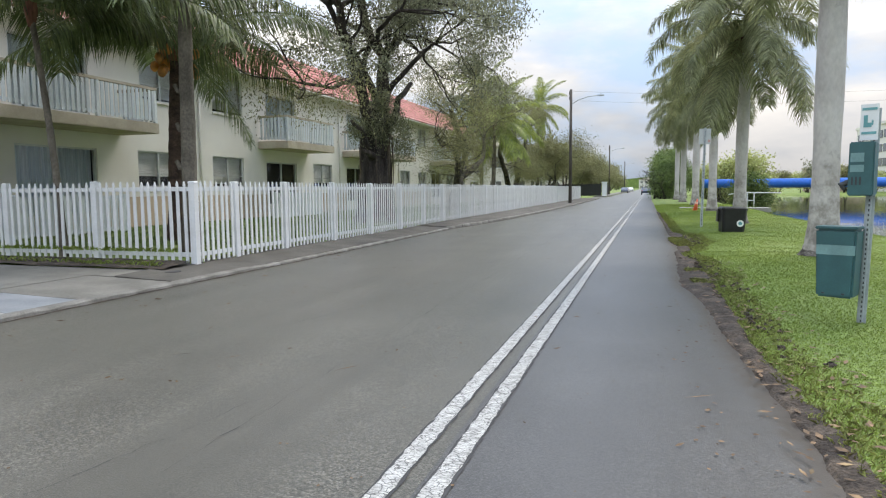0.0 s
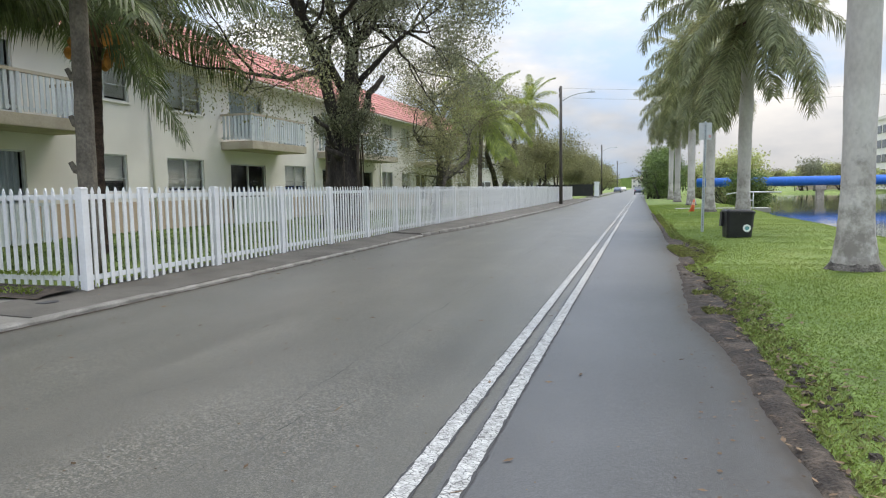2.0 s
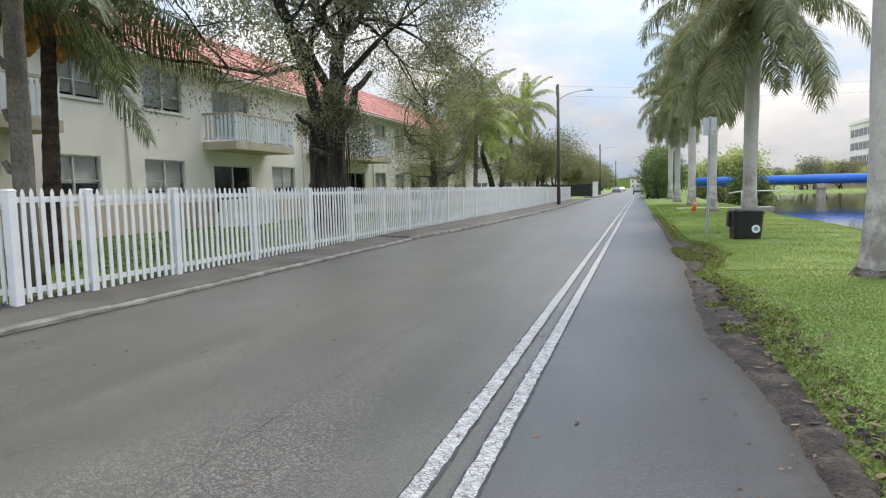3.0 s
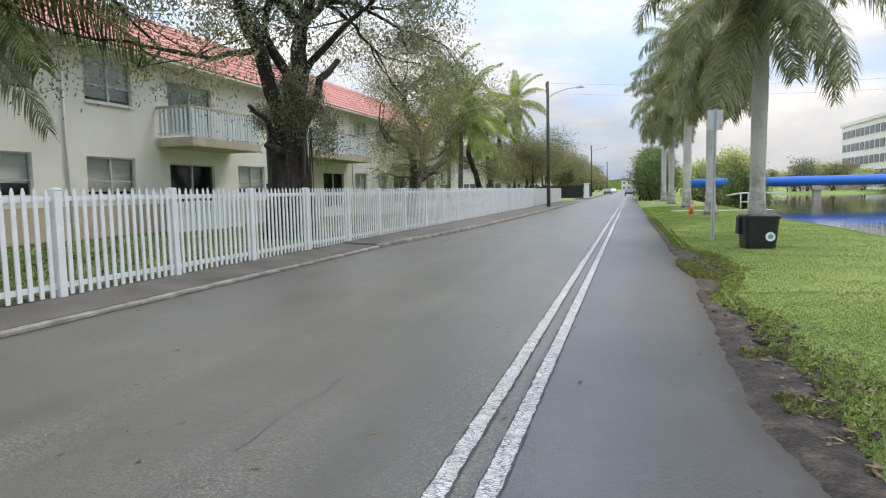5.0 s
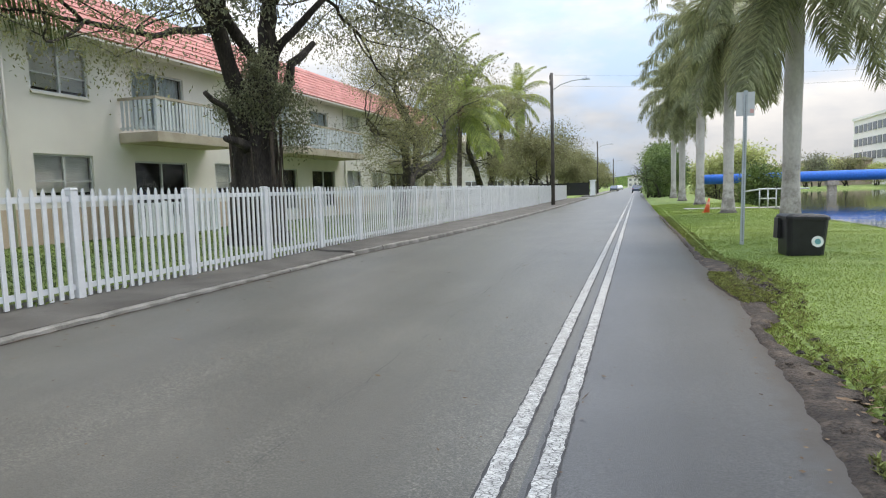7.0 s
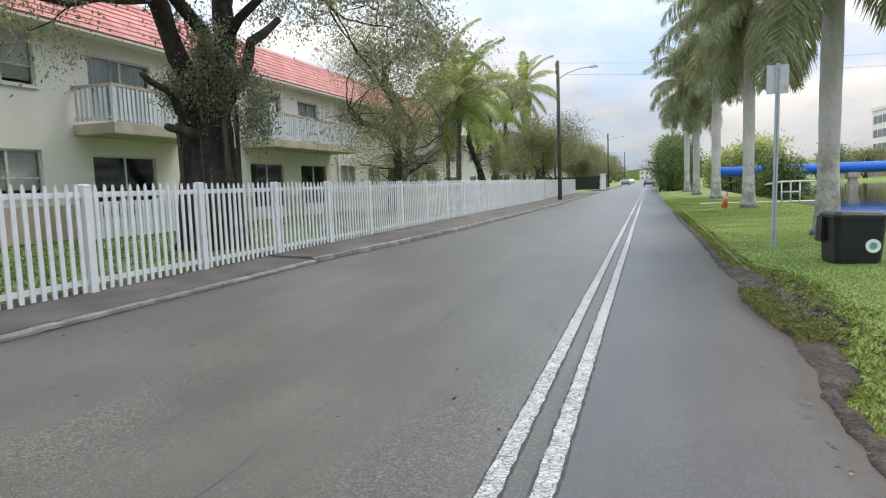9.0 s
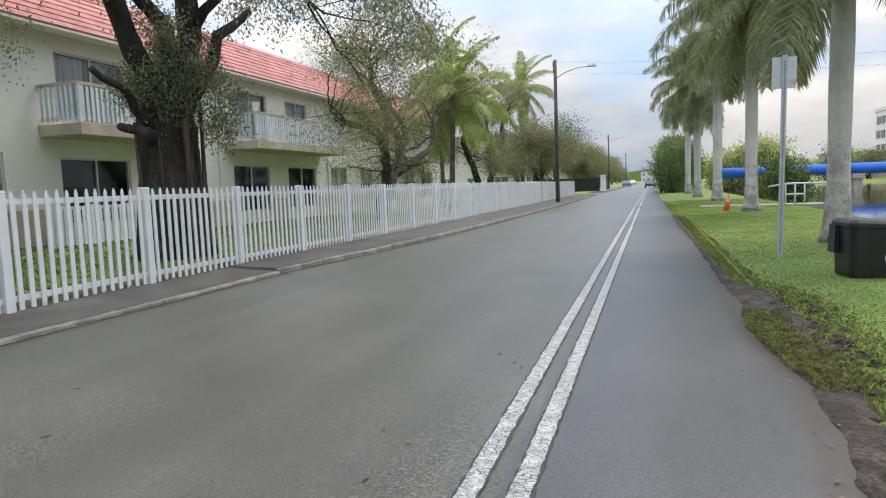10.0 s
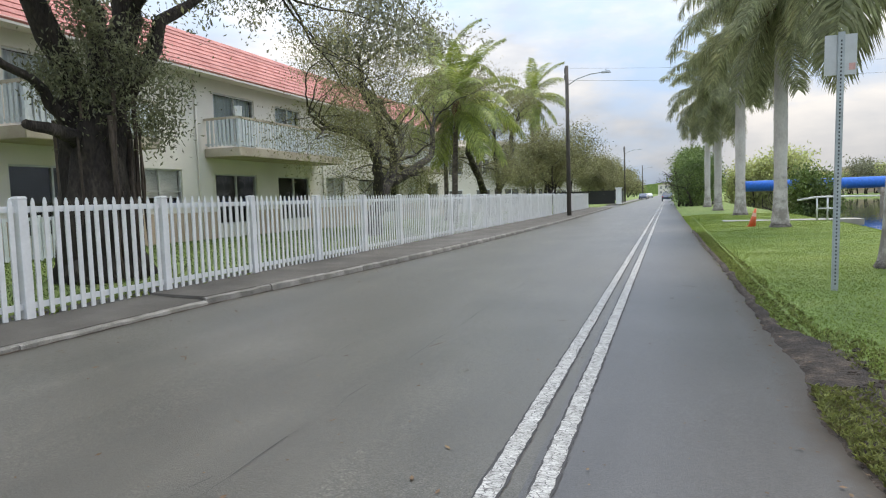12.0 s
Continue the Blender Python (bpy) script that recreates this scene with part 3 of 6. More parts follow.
dirt = newer.data.attributes.new("dirt", "FLOAT", "POINT")
dirt.data.foreach_set("value", [(0.0, 0.0, 0.0, 0.62, 1.0, 1.0)[i % 6] for i in range(len(newer.data.vertices))])


def strip(x0, x1, z, y0, y1, step, ragged, seed):
    s, n = Shape(), int((y1 - y0) / step) + 1
    for i in range(n):
        y = y0 + i * step
        a = ragged * (noise.noise((y * 9, seed, 0)) + 0.6 * noise.noise((y * 23, seed, 1)))
        b = ragged * (noise.noise((y * 9, seed, 5)) + 0.6 * noise.noise((y * 23, seed, 6)))
        c = between(LINE_AT, y)
        s.v += [(x0 + a + c, y, z), (x1 + b + c, y, z)]
        if i:
            s.f.append((2 * i - 2, 2 * i - 1, 2 * i + 1, 2 * i))
    return s


for k, x in enumerate((-1.135, -0.887)):
    setting("road_line_seam_%d" % (k + 1), strip(x - 0.067, x + 0.067, 0.0115, -6, 60, 0.05, 0.012, k + 3.3), TAR, "dark tar edging under the painted line")
    setting("road_line_%d" % (k + 1), strip(x - 0.053, x + 0.053, 0.0155, -6, 46, 0.025, 0.010, k + 1.3), PAINT, "thick cracked white painted centre line")
    setting("road_line_far_%d" % (k + 1), strip(x - 0.052, x + 0.052, 0.0155, 46, 320, 1.0, 0.006, k + 1.3), PAINT, "white painted centre line")
setting("road_line_stop", Shape().poly([(-0.8, 40.3, 0.0155), (0.5, 40.3, 0.0155), (0.5, 40.42, 0.0155), (-0.8, 40.42, 0.0155)]), SLAB, "faint pale stripe across the lane")

# cracks and seams in the old lane
cracks = Shape()
for x0, y0, x1, y1 in ((-2.3, 3.0, -2.36, 5.4), (-2.37, 5.5, -2.42, 8.2), (-2.41, 8.3, -2.45, 11.0), (-2.46, 11.6, -2.5, 15.0), (-2.5, 15.3, -2.56, 19.4), (-2.56, 20.2, -2.6, 26.0), (-3.6, 6.6, -3.35, 7.5), (-2.75, 2.6, -2.5, 4.2), (-2.3, 5.6, -2.15, 6.6), (-3.1, 15.6, -2.6, 17.6), (-3.5, 19.5, -3.3, 21.0)):
    for i in range(14):
        p, q = i / 14, (i + 1) / 14
        pa, pb = [(x0 + (x1 - x0) * u + 0.06 * noise.noise((y0 + u * 9, x0, 0)), y0 + (y1 - y0) * u) for u in (p, q)]
        w = max(0.0006, 0.0012 + 0.003 * noise.noise((p * 7, y0, 3)))
        cracks.poly([(pa[0] - w, pa[1], 0.0135), (pa[0] + w, pa[1], 0.0135), (pb[0] + w, pb[1], 0.0135), (pb[0] - w, pb[1], 0.0135)])
setting("road_cracks", cracks, TAR, "thin dark cracks in the asphalt")

# bare soil along the ragged road edge
soil = Shape()
sy = [-6 + 0.06 * i for i in range(780)]
for i, y in enumerate(sy):
    e0, e1 = road_edge(y) - 0.05, soil_edge(y)
    for j in range(7):
        x = e0 + (e1 - e0) * j / 6
        lift = 0.014 * noise.noise((x * 6, y * 6, 0)) + 0.012 * noise.noise((x * 17, y * 17, 0))
        soil.v.append((x, y, (-0.012 if j == 0 else 0.018 + max(lift, -0.01)) + (0.012 if j in (3, 4) else 0) - (0.03 if j == 6 else 0)))
    if i:
        for j in range(6):
            a = (i - 1) * 7 + j
            soil.f.append((a, a + 1, a + 8, a + 7))
setting("soil_verge", soil, SOIL, "dark damp bare soil along the asphalt edge", True)

# footpath, kerb and the paved entrance before the fence
path = Shape()
for i in range(77):
    y = 8.72 + i
    y = 22.78 if i == 14 else 22.8 if i == 15 else y
    up = 0.05 if y > 22.79 else 0.0
    rise = smooth_step(8.7, 11.3, y)
    path.v += [(between(KERB_AT, y) - 0.074, y, -0.1), (between(KERB_AT, y) - 0.072, y, 0.058 + 0.016 * rise + up), (-7.5, y, 0.076 + 0.024 * rise + up * 0.9 + 0.012 * rise * noise.noise((y * 0.6, 1, 0))), (-8.17, y, 0.108 + 0.062 * rise + up * 0.4)]
    if i:
        for k in range(3):
            a = (i - 1) * 4 + k
            path.f.append((a + 1, a, a + 4, a + 5))
path.poly([(between(KERB_AT, 8.72) - 0.074, 8.72, -0.1), path.v[1], path.v[2], path.v[3], (-8.17, 8.72, -0.1)])
setting("pavement", path, FOOTPATH, "dark stained asphalt footpath beside the fence")
far_path = Shape().box(-8.6, -6.25, 104, 300, -0.1, 0.12)
setting("pavement_far", far_path, SLAB_BROWN, "grey concrete footpath")
drive = Shape()
drive.box(-30, -8.7, -40, 9.55, -0.1, 0.105)
drive.box(-8.7, -8.16, 8.72, 9.6, -0.1, 0.103)
setting("pavement_entrance", drive, SLAB_BROWN, "stained brown-grey concrete entrance apron")
for k, (name, y0, y1, x1, mat, label) in enumerate((("pavement_slab_near", -40, 5.98, -6.78, SLAB, "pale concrete footpath slab"), ("pavement_slab_patch", 6.0, 6.98, -6.78, SLAB_BLUE, "blue-grey painted concrete footpath patch"), ("pavement_slab_far", 7.0, 8.7, -6.78, SLAB_BROWN, "stained concrete footpath slab"))):
    s = Shape()
    for yy in (y0, y1):
        kx = between(KERB_AT, yy) - 0.12
        s.v += [(kx, yy, 0.05), (-8.68, yy, 0.10), (-8.68, yy, -0.1), (kx, yy, -0.1)]
    s.f = [(1, 0, 4, 5), (0, 3, 7, 4), (2, 1, 5, 6), (0, 1, 2, 3), (7, 6, 5, 4)]
    setting(name, s, mat, label)
bare = Shape()
for i in range(40):
    for j in range(8):
        x, y = -18.8 + 0.28 * i, 9.5 + 0.1 * j
        bare.v.append((x, y, 0.13 + 0.03 * noise.noise((x * 2, y * 3, 0)) + 0.07 * j / 7))
for i in range(39):
    for j in range(7):
        a = i * 8 + j
        bare.f.append((a, a + 8, a + 9, a + 1))
setting("soil_strip", bare, SOIL, "bare soil and thin grass at the fence foot", True)

gutter = Shape()
for i in range(900):
    y = 2.0 + 0.09 * i
    k = between(KERB_AT, y)
    gutter.v += [(k - 0.01, y, 0.012), (k + 0.03 + 0.05 * abs(noise.noise((y * 0.9, 2.2, 0))) + 0.02 * noise.noise((y * 7, 1.2, 0)), y, 0.0045 + 0.0035 * (k + 6.9) / 3)]
    if i:
        gutter.f.append((2 * i - 2, 2 * i - 1, 2 * i + 1, 2 * i))
setting("gutter_silt", gutter, SOIL, "thin line of dark silt along the kerb foot", True)
kerb = setting("kerb", Shape().box(-7.05, -6.98, -30, 5.5, -0.12, 0.03), KERB, "worn concrete kerb in short lengths")
rng = random.Random(5)
kerb_shapes = []
for v in range(5):
    s = Shape()
    n, prev = 10, None
    for i in range(n + 1):
        y = -0.75 + 1.5 * i / n
        a, b = rng.uniform(-0.012, 0.012), rng.uniform(-0.016, 0.008)
        s.v += [(0.02 + a, y, -0.12), (0.01 + a, y, 0.048 + b * 0.8), (-0.025, y, 0.068 + b * 0.5), (-0.13, y, 0.07), (-0.13, y, -0.12)]
        if i:
            for k in range(5):
                c, d = (i - 1) * 5 + k, (i - 1) * 5 + (k + 1) % 5
                s.f.append((c, c + 5, d + 5, d))
    s.f += [tuple(range(5)), tuple(reversed(range(n * 5, n * 5 + 5)))]
    kerb_shapes.append(s.mesh("kerb_stone", KERB))
for i in range(59):
    y = -1.97 + 1.5 * i
    k = part("kerb_stone", kerb_shapes[i % 5], KERB, kerb, m=pose(between(KERB_AT, y) + rng.uniform(-0.006, 0.006), y, rng.uniform(-0.006, 0.003) + (0.05 if y > 23 else 0), 0, 0, math.degrees(math.atan2(between(KERB_AT, y - 0.7) - between(KERB_AT, y + 0.7), 1.4)) + rng.uniform(-0.4, 0.4)))
corner = Shape()
prof = [(0.0, 0.0), (0.0, 0.04), (-0.03, 0.052), (-0.17, 0.056), (-0.17, 0.0)]
arc = [(-9.3 + 3.2 * math.cos(a), 86.3 + 3.2 * math.sin(a), a) for a in [radians(9 * i) for i in range(11)]]
for i, (x, y, a) in enumerate(arc):
    for d, z in prof:
        corner.v.append((x + d * math.cos(a), y + d * math.sin(a), z))
    if i:
        for k in range(4):
            c = (i - 1) * 5 + k
            corner.f.append((c, c + 5, c + 6, c + 1))
setting("kerb_corner", corner, KERB, "rounded concrete kerb at the side street")
setting("side_street", Shape().poly([(-60, 89.4, 0.0), (-6.11, 89.4, 0.0), (-6.11, 103.6, 0.0), (-60, 103.6, 0.0)]), ASPHALT_OLD, "asphalt side street mouth")

cover = Shape().tube([(-7.71, 9.52, 0.06), (-7.71, 9.52, 0.098)], [0.14, 0.14], 20)
tagged(new("utility_cover", cover.mesh("utility_cover", TAR)), "dark round metal utility cover in the footpath", "cover")

# ---- turf: blades that thin out with distance ----
def blades(name, x_of, y0, y1, count, height, seed, label, base=0.0, mat=BLADES):
    r = np.random.default_rng(seed)
    y = r.uniform(y0, y1, count)
    lo, hi = np.array([x_of(v) for v in y]).T
    x = lo + (hi - lo) * r.uniform(0, 1, count) ** 1.25
    z = np.array([ground_height(a, b) for a, b in zip(x, y)]) + base
    c = np.stack([x, y, z], 1)
    h = height * r.uniform(0.45, 1.3, (count, 1))
    lean = r.normal(size=(count, 3)) * np.array([0.55, 0.55, 0])
    w = unit(np.cross(lean + np.array([0.01, 0, 0]), np.array([0, 0, 1.0]))) * r.uniform(0.004, 0.009, (count, 1)) * (height / 0.05)
    mid = c + (lean * 0.5 + np.array([0, 0, 0.75])) * h
    tip = c + (lean * 1.3 + np.array([0, 0, 0.95])) * h
    v = np.stack([c - w, c + w, mid + w * 0.8, tip, mid - w * 0.8], 1)
    return tagged(new(name, cloud_mesh(name, v, 5, mat)), label, "grass", "", "stuff")


blades("lawn_grass", lambda y: (soil_edge(y) - 0.02, 7.0), 1.5, 16, 200000, 0.017, 11, "short green lawn grass beside the road")
blades("lawn_grass", lambda y: (soil_edge(y) - 0.02, 7.0), 15.8, 58, 300000, 0.018, 12, "short green lawn grass around the palms")
blades("edge_grass", lambda y: (soil_edge(y) - 0.12, soil_edge(y) + 0.35), 1.5, 40, 20000, 0.034, 13, "ragged yellowish grass along the soil edge", mat=TURF)
# yard blades take a darker green to paint in the trees' shade
blades("yard_grass", lambda y: (-17.3, -8.2), 10.6, 44, 30000, 0.06, 14, "yard grass behind the white fence, tree shade in its darker green", mat=LEAF_GREEN)
blades("weeds", lambda y: (-8.12, -7.85), 10.3, 60, 1500, 0.07, 15, "small weeds at the foot of the fence", 0.155)
blades("corner_grass", lambda y: (-18, -8.2), 9.75, 10.35, 3500, 0.07, 16, "thin dry grass strip before the fence", 0.16)


def clods(name, x, y, rx, ry, count, seed, label):
    """Upturned lumps of turf and soil."""
    r, s = random.Random(seed), Shape()
    for _ in range(count):
        cx, cy = x + r.gauss(0, rx), y + r.gauss(0, ry)
        size = r.uniform(0.014, 0.052)
        n = len(s.v)
        for lat in range(4):
            for lon in range(7):
                a, b = lon * 2 * math.pi / 7, lat * math.pi / 6
                k = size * r.uniform(0.65, 1.3)
                s.v.append((cx + k * math.cos(a) * math.cos(b), cy + k * math.sin(a) * math.cos(b), 0.01 + k * 0.75 * math.sin(b)))
        for lat in range(3):
            for lon in range(7):
                a, b = n + lat * 7 + lon, n + lat * 7 + (lon + 1) % 7
                s.f.append((a, b, b + 7, a + 7))
        s.f.append(tuple(n + 21 + k for k in range(7)))
    return tagged(new(name, s.mesh(name, SOIL)), label, "turf", "", "stuff")


clods("turf_clods", 1.22, 18.5, 0.12, 0.5, 90, 3, "torn-up dark turf clods at the road edge")
clods("turf_clods", 1.25, 20.2, 0.14, 0.5, 50, 4, "torn-up dark soil clods at the road edge")
clods("turf_clods", 1.22, 8.0, 0.1, 1.6, 40, 7, "small crumbly soil lumps at the grass edge")
clods("turf_clods", 1.08, 13.6, 0.12, 0.9, 40, 8, "dark soil lumps at the grass edge")
clods("turf_clods", 1.05, 11.6, 0.2, 1.2, 60, 6, "small soil clods along the bare verge")
blades("clod_grass", lambda y: (road_edge(y) + 0.0, road_edge(y) + 0.38), 17.2, 20.0, 3600, 0.04, 17, "tufts of yellowish grass on the torn turf", 0.04, TURF)
blades("clod_grass", lambda y: (0.74, 0.98), 10.75, 11.15, 260, 0.045, 18, "small tuft of grass left on the bare soil", 0.04, TURF)
blades("clod_grass", lambda y: (0.7, 1.05), 12.2, 12.5, 200, 0.045, 19, "small tuft of grass left on the bare soil", 0.04, TURF)


def litter(name, x0, x1, y0, y1, count, size, seed, z, label, width=0.35):
    r = np.random.default_rng(seed)
    c = np.stack([r.uniform(x0, x1, count), r.uniform(y0, y1, count), np.full(count, z)], 1)
    a = r.uniform(0, 2 * math.pi, count)
    s = (size * r.uniform(0.4, 1.3, count))[:, None]
    d = np.stack([np.cos(a), np.sin(a), r.uniform(-0.04, 0.12, count)], 1) * s
    e = np.stack([-np.sin(a), np.cos(a), r.uniform(0, 0.3, count)], 1) * s * width
    lift = np.abs(d[:, 2:3]) + np.abs(e[:, 2:3])
    c = c + np.concatenate([np.zeros((count, 2)), lift], 1)
    v = np.stack([c - d, c + e, c + d, c - e], 1)
    return tagged(new(name, cloud_mesh(name, v, 4, LITTER)), label, "leaves", "", "stuff")


litter("fallen_crumbs", -6.3, 0.9, 1.5, 26, 700, 0.011, 31, 0.013, "small crumbs of leaf and grit on the asphalt", 0.7)
litter("verge_crumbs", 0.35, 1.0, 2, 24, 500, 0.016, 32, 0.012, "soil crumbs and leaf bits along the asphalt edge", 0.7)
litter("fallen_leaves", -6.4, 0.7, 1.5, 30, 210, 0.034, 21, 0.013, "scattered dry leaves on the asphalt")
litter("fallen_leaves", -6.5, -5.9, 4, 50, 130, 0.045, 22, 0.008, "dry leaves gathered along the kerb")
litter("fallen_leaves", -8.0, -7.3, 9, 40, 60, 0.04, 23, 0.125, "dry leaves on the dark footpath")
litter("verge_leaves", 0.8, 1.7, 2, 14, 620, 0.045, 24, 0.03, "brown dead leaves on the soil verge")
litter("fallen_twigs", -5.5, 0.5, 3, 28, 44, 0.12, 25, 0.013, "thin broken twigs on the asphalt", 0.05)


# ---- white picket fence ----
FENCE_Z = 0.12


def picket_mesh():
    s = Shape()
    w, d, h = 0.0325, 0.011, 1.50
    out = [(-w, 0), (w, 0), (w, h - 0.13), (w * 0.66, h - 0.105), (w * 0.78, h - 0.07), (w * 0.3, h - 0.015), (0, h), (-w * 0.3, h - 0.015), (-w * 0.78, h - 0.07), (-w * 0.66, h - 0.105), (-w, h - 0.13)]
    k = len(out)
    s.v = [(x, -d, z) for x, z in out] + [(x, d, z) for x, z in out]
    s.f = [tuple(range(k)), tuple(reversed(range(k, 2 * k)))] + [(i, k + i, k + (i + 1) % k, (i + 1) % k) for i in range(k)]
    return s


def post_shape():
    s = Shape().box(-0.064, 0.064, -0.064, 0.064, 0, 1.50)
    s.box(-0.068, 0.068, -0.068, 0.068, 1.50, 1.525)
    s.box(-0.064, 0.064, -0.064, 0.064, 1.525, 1.54, 0.2)
    return s


PICKET = picket_mesh().mesh("picket", VINYL)
POST = soften(post_shape().mesh("post", VINYL), 0.006, 1)
fence = thing("picket_fence", pose(FENCE_X, 10.39, FENCE_Z), "long white vinyl picket fence with square capped posts", "fence")
rng = random.Random(8)
run = [(FENCE_X, y) for y in [10.39, 11.64, 13.5, 15.92, 18.32, 20.75, 23.15, 25.5, 27.93] + [27.93 + 2.43 * i for i in range(1, 14)]]
side = [(FENCE_X - 2.28 * i, 10.39) for i in range(9)]
far_fence = Shape()


def fence_panel(a, b, near, face):
    a, b = Vector((a[0] - FENCE_X, a[1] - 10.39, 0)), Vector((b[0] - FENCE_X, b[1] - 10.39, 0))
    turn = Matrix.Rotation(math.atan2((b - a).y, (b - a).x), 4, "Z")
    span = (b - a).length
    n = max(6, round(span / 0.163) - 1)
    for z in (0.13, 1.345):
        s = Shape().box(0.064, span - 0.064, -0.02, 0.02, z, z + 0.08)
        if near:
            part("rail", s, VINYL, fence, round_by=0.006, m=Matrix.Translation(a) @ turn)
        else:
            far_fence.box(0.064, span - 0.064, -0.02, 0.02, z, z + 0.085, 0, Matrix.Translation(a) @ turn)
    for i in range(n):
        m = Matrix.Translation(a) @ turn @ pose(span * (i + 1) / (n + 1), face, 0.03 + rng.uniform(-0.008, 0.008), 0, rng.uniform(-0.5, 0.5), rng.uniform(-3, 3))
        if near:
            part("picket", PICKET, VINYL, fence, m=m)
        else:
            k = len(far_fence.v)
            far_fence.v += [tuple(m @ v.co) for v in PICKET.vertices]
            far_fence.f += [tuple(k + q for q in p.vertices) for p in PICKET.polygons]


for line, limit, face in ((run, 13, -0.033), (side, 4, 0.033)):
    for i in range(len(line) - 1):
        fence_panel(line[i], line[i + 1], i < limit, face)
for i, (x, y) in enumerate(run + side[1:]):
    part("post", POST, VINYL, fence, m=pose(x - FENCE_X, y - 10.39, rng.uniform(-0.012, 0.012), rng.uniform(-0.4, 0.4), rng.uniform(-0.4, 0.4), 0))
tagged(part("far_picket", far_fence, VINYL, fence), "white pickets far along the fence", kind="stuff")
second = thing("picket_fence", pose(FENCE_X - 0.1, 61.2, FENCE_Z), "white vinyl picket fence beyond the utility pole", "fence")
far2 = Shape()
for i in range(10):
    y = 2.3 * i
    part("post", POST, VINYL, second, m=pose(0, y, 0))
    if i < 9:
        for z in (0.13, 1.345):
            far2.box(-0.02, 0.02, y + 0.06, y + 2.24, z, z + 0.085)
        for k in range(12):
            far2.box(0.02, 0.04, y + 0.14 + k * 0.172, y + 0.21 + k * 0.172, 0.03, 1.5)
tagged(part("far_picket", far2, VINYL, second), "white pickets in a distant run", kind="stuff")

# ---- apartment building behind the fence ----
YARD = 0.18
B0, B1 = 4.0, 66.0
house = thing("apartment_building", pose(FACADE_X, 40, YARD), "two-storey cream stucco apartment building with red roof and balconies", "building")
HM = Vector((FACADE_X, 40, YARD))


def local(shape):
    shape.v = [(x - HM.x, y - HM.y, z - HM.z) for x, y, z in shape.v]
    return shape


# openings: y from, y to, z from, z to, kind
OPENINGS = [
    (8.4, 11.3, 0.75, 2.92, "door"), (14.9, 17.9, 0.75, 2.92, "curtain_door"), (19.75, 21.95, 1.62, 2.96, "window"),
    (24.02, 26.25, 1.62, 2.95, "window"), (28.12, 30.95, 0.75, 2.86, "dark_door"), (32.75, 35.0, 1.62, 2.92, "window"),
    (36.93, 39.74, 0.75, 2.83, "dark_door"), (41.44, 44.25, 0.75, 2.82, "dark_door"), (46.0, 48.1, 1.62, 2.88, "window"),
    (49.95, 52.0, 1.62, 2.85, "window"), (53.3, 56.0, 0.75, 2.82, "dark_door"), (57.6, 59.6, 1.62, 2.88, "window"), (61.4, 64.0, 0.75, 2.82, "door"),
    (8.8, 11.6, 4.0, 6.15, "door"), (14.9, 17.7, 4.0, 6.15, "curtain_door"), (20.0, 22.2, 4.82, 6.36, "window"), (24.12, 26.28, 4.8, 6.36, "window"),
    (28.2, 31.0, 4.0, 6.12, "curtain_door"), (37.05, 39.8, 4.0, 6.12, "curtain_door"), (41.45, 43.6, 4.0, 6.1, "curtain_door"),
    (46.1, 48.2, 4.82, 6.3, "window"), (50.0, 52.0, 4.82, 6.3, "window"), (54.0, 56.8, 4.0, 6.1, "curtain_door"), (61.0, 63.0, 4.82, 6.3, "window"),
]


def weld(ob):
    """Joins touching boxes of a mesh at their common corners."""
    bm = bmesh.new()
    bm.from_mesh(ob.data)
    bmesh.ops.remove_doubles(bm, verts=bm.verts, dist=1e-4)
    bm.to_mesh(ob.data)
    bm.free()
    return ob


def wall_with_openings(y0, y1, z0, z1, x0, x1, holes):
    s = Shape()
    cuts = sorted({y0, y1, *[h[0] for h in holes], *[h[1] for h in holes]})
    for a, b in zip(cuts, cuts[1:]):
        inside = sorted([h for h in holes if h[0] <= a and h[1] >= b], key=lambda h: h[2])
        z = z0
        for h in inside:
            s.box(x0, x1, a, b, z, h[2])
            z = h[3]
        s.box(x0, x1, a, b, z, z1)
    return s


WALL_TOP = 6.95
weld(part("wall", local(wall_with_openings(B0, B1, 0.0, WALL_TOP, FACADE_X - 0.22, FACADE_X, OPENINGS)), STUCCO, house))
shell = Shape()
shell.box(FACADE_X - 12, FACADE_X - 11.8, B0, B1, 0, WALL_TOP)
shell.box(FACADE_X - 11.8, FACADE_X - 0.22, B0, B0 + 0.2, 0, WALL_TOP)
shell.box(FACADE_X - 11.8, FACADE_X - 0.22, B1 - 0.2, B1, 0, WALL_TOP)
weld(part("wall", local(shell), STUCCO, house))
# a dark board and floor slab carry the indoor shade in their colour
part("room", local(Shape().box(FACADE_X - 1.2, FACADE_X - 1.1, B0 + 0.3, B1 - 0.3, 0.3, WALL_TOP)), ROOM_SHADE, house, "dark board behind the windows, coloured as unlit room shade")
part("floor", local(Shape().box(FACADE_X - 1.1, FACADE_X - 0.24, B0 + 0.3, B1 - 0.3, 3.3, 3.55)), ROOM_SHADE, house)
edges = sorted([(h[0], h[1]) for h in OPENINGS if h[2] < 1.0])
y = B0
for a, b in edges + [(B1, B1)]:
    part("plinth", local(Shape().box(FACADE_X, FACADE_X + 0.03, y, a, 0.0, 1.28)), STUCCO_TAN, house, "tan painted band along the foot of the wall")
    y = b

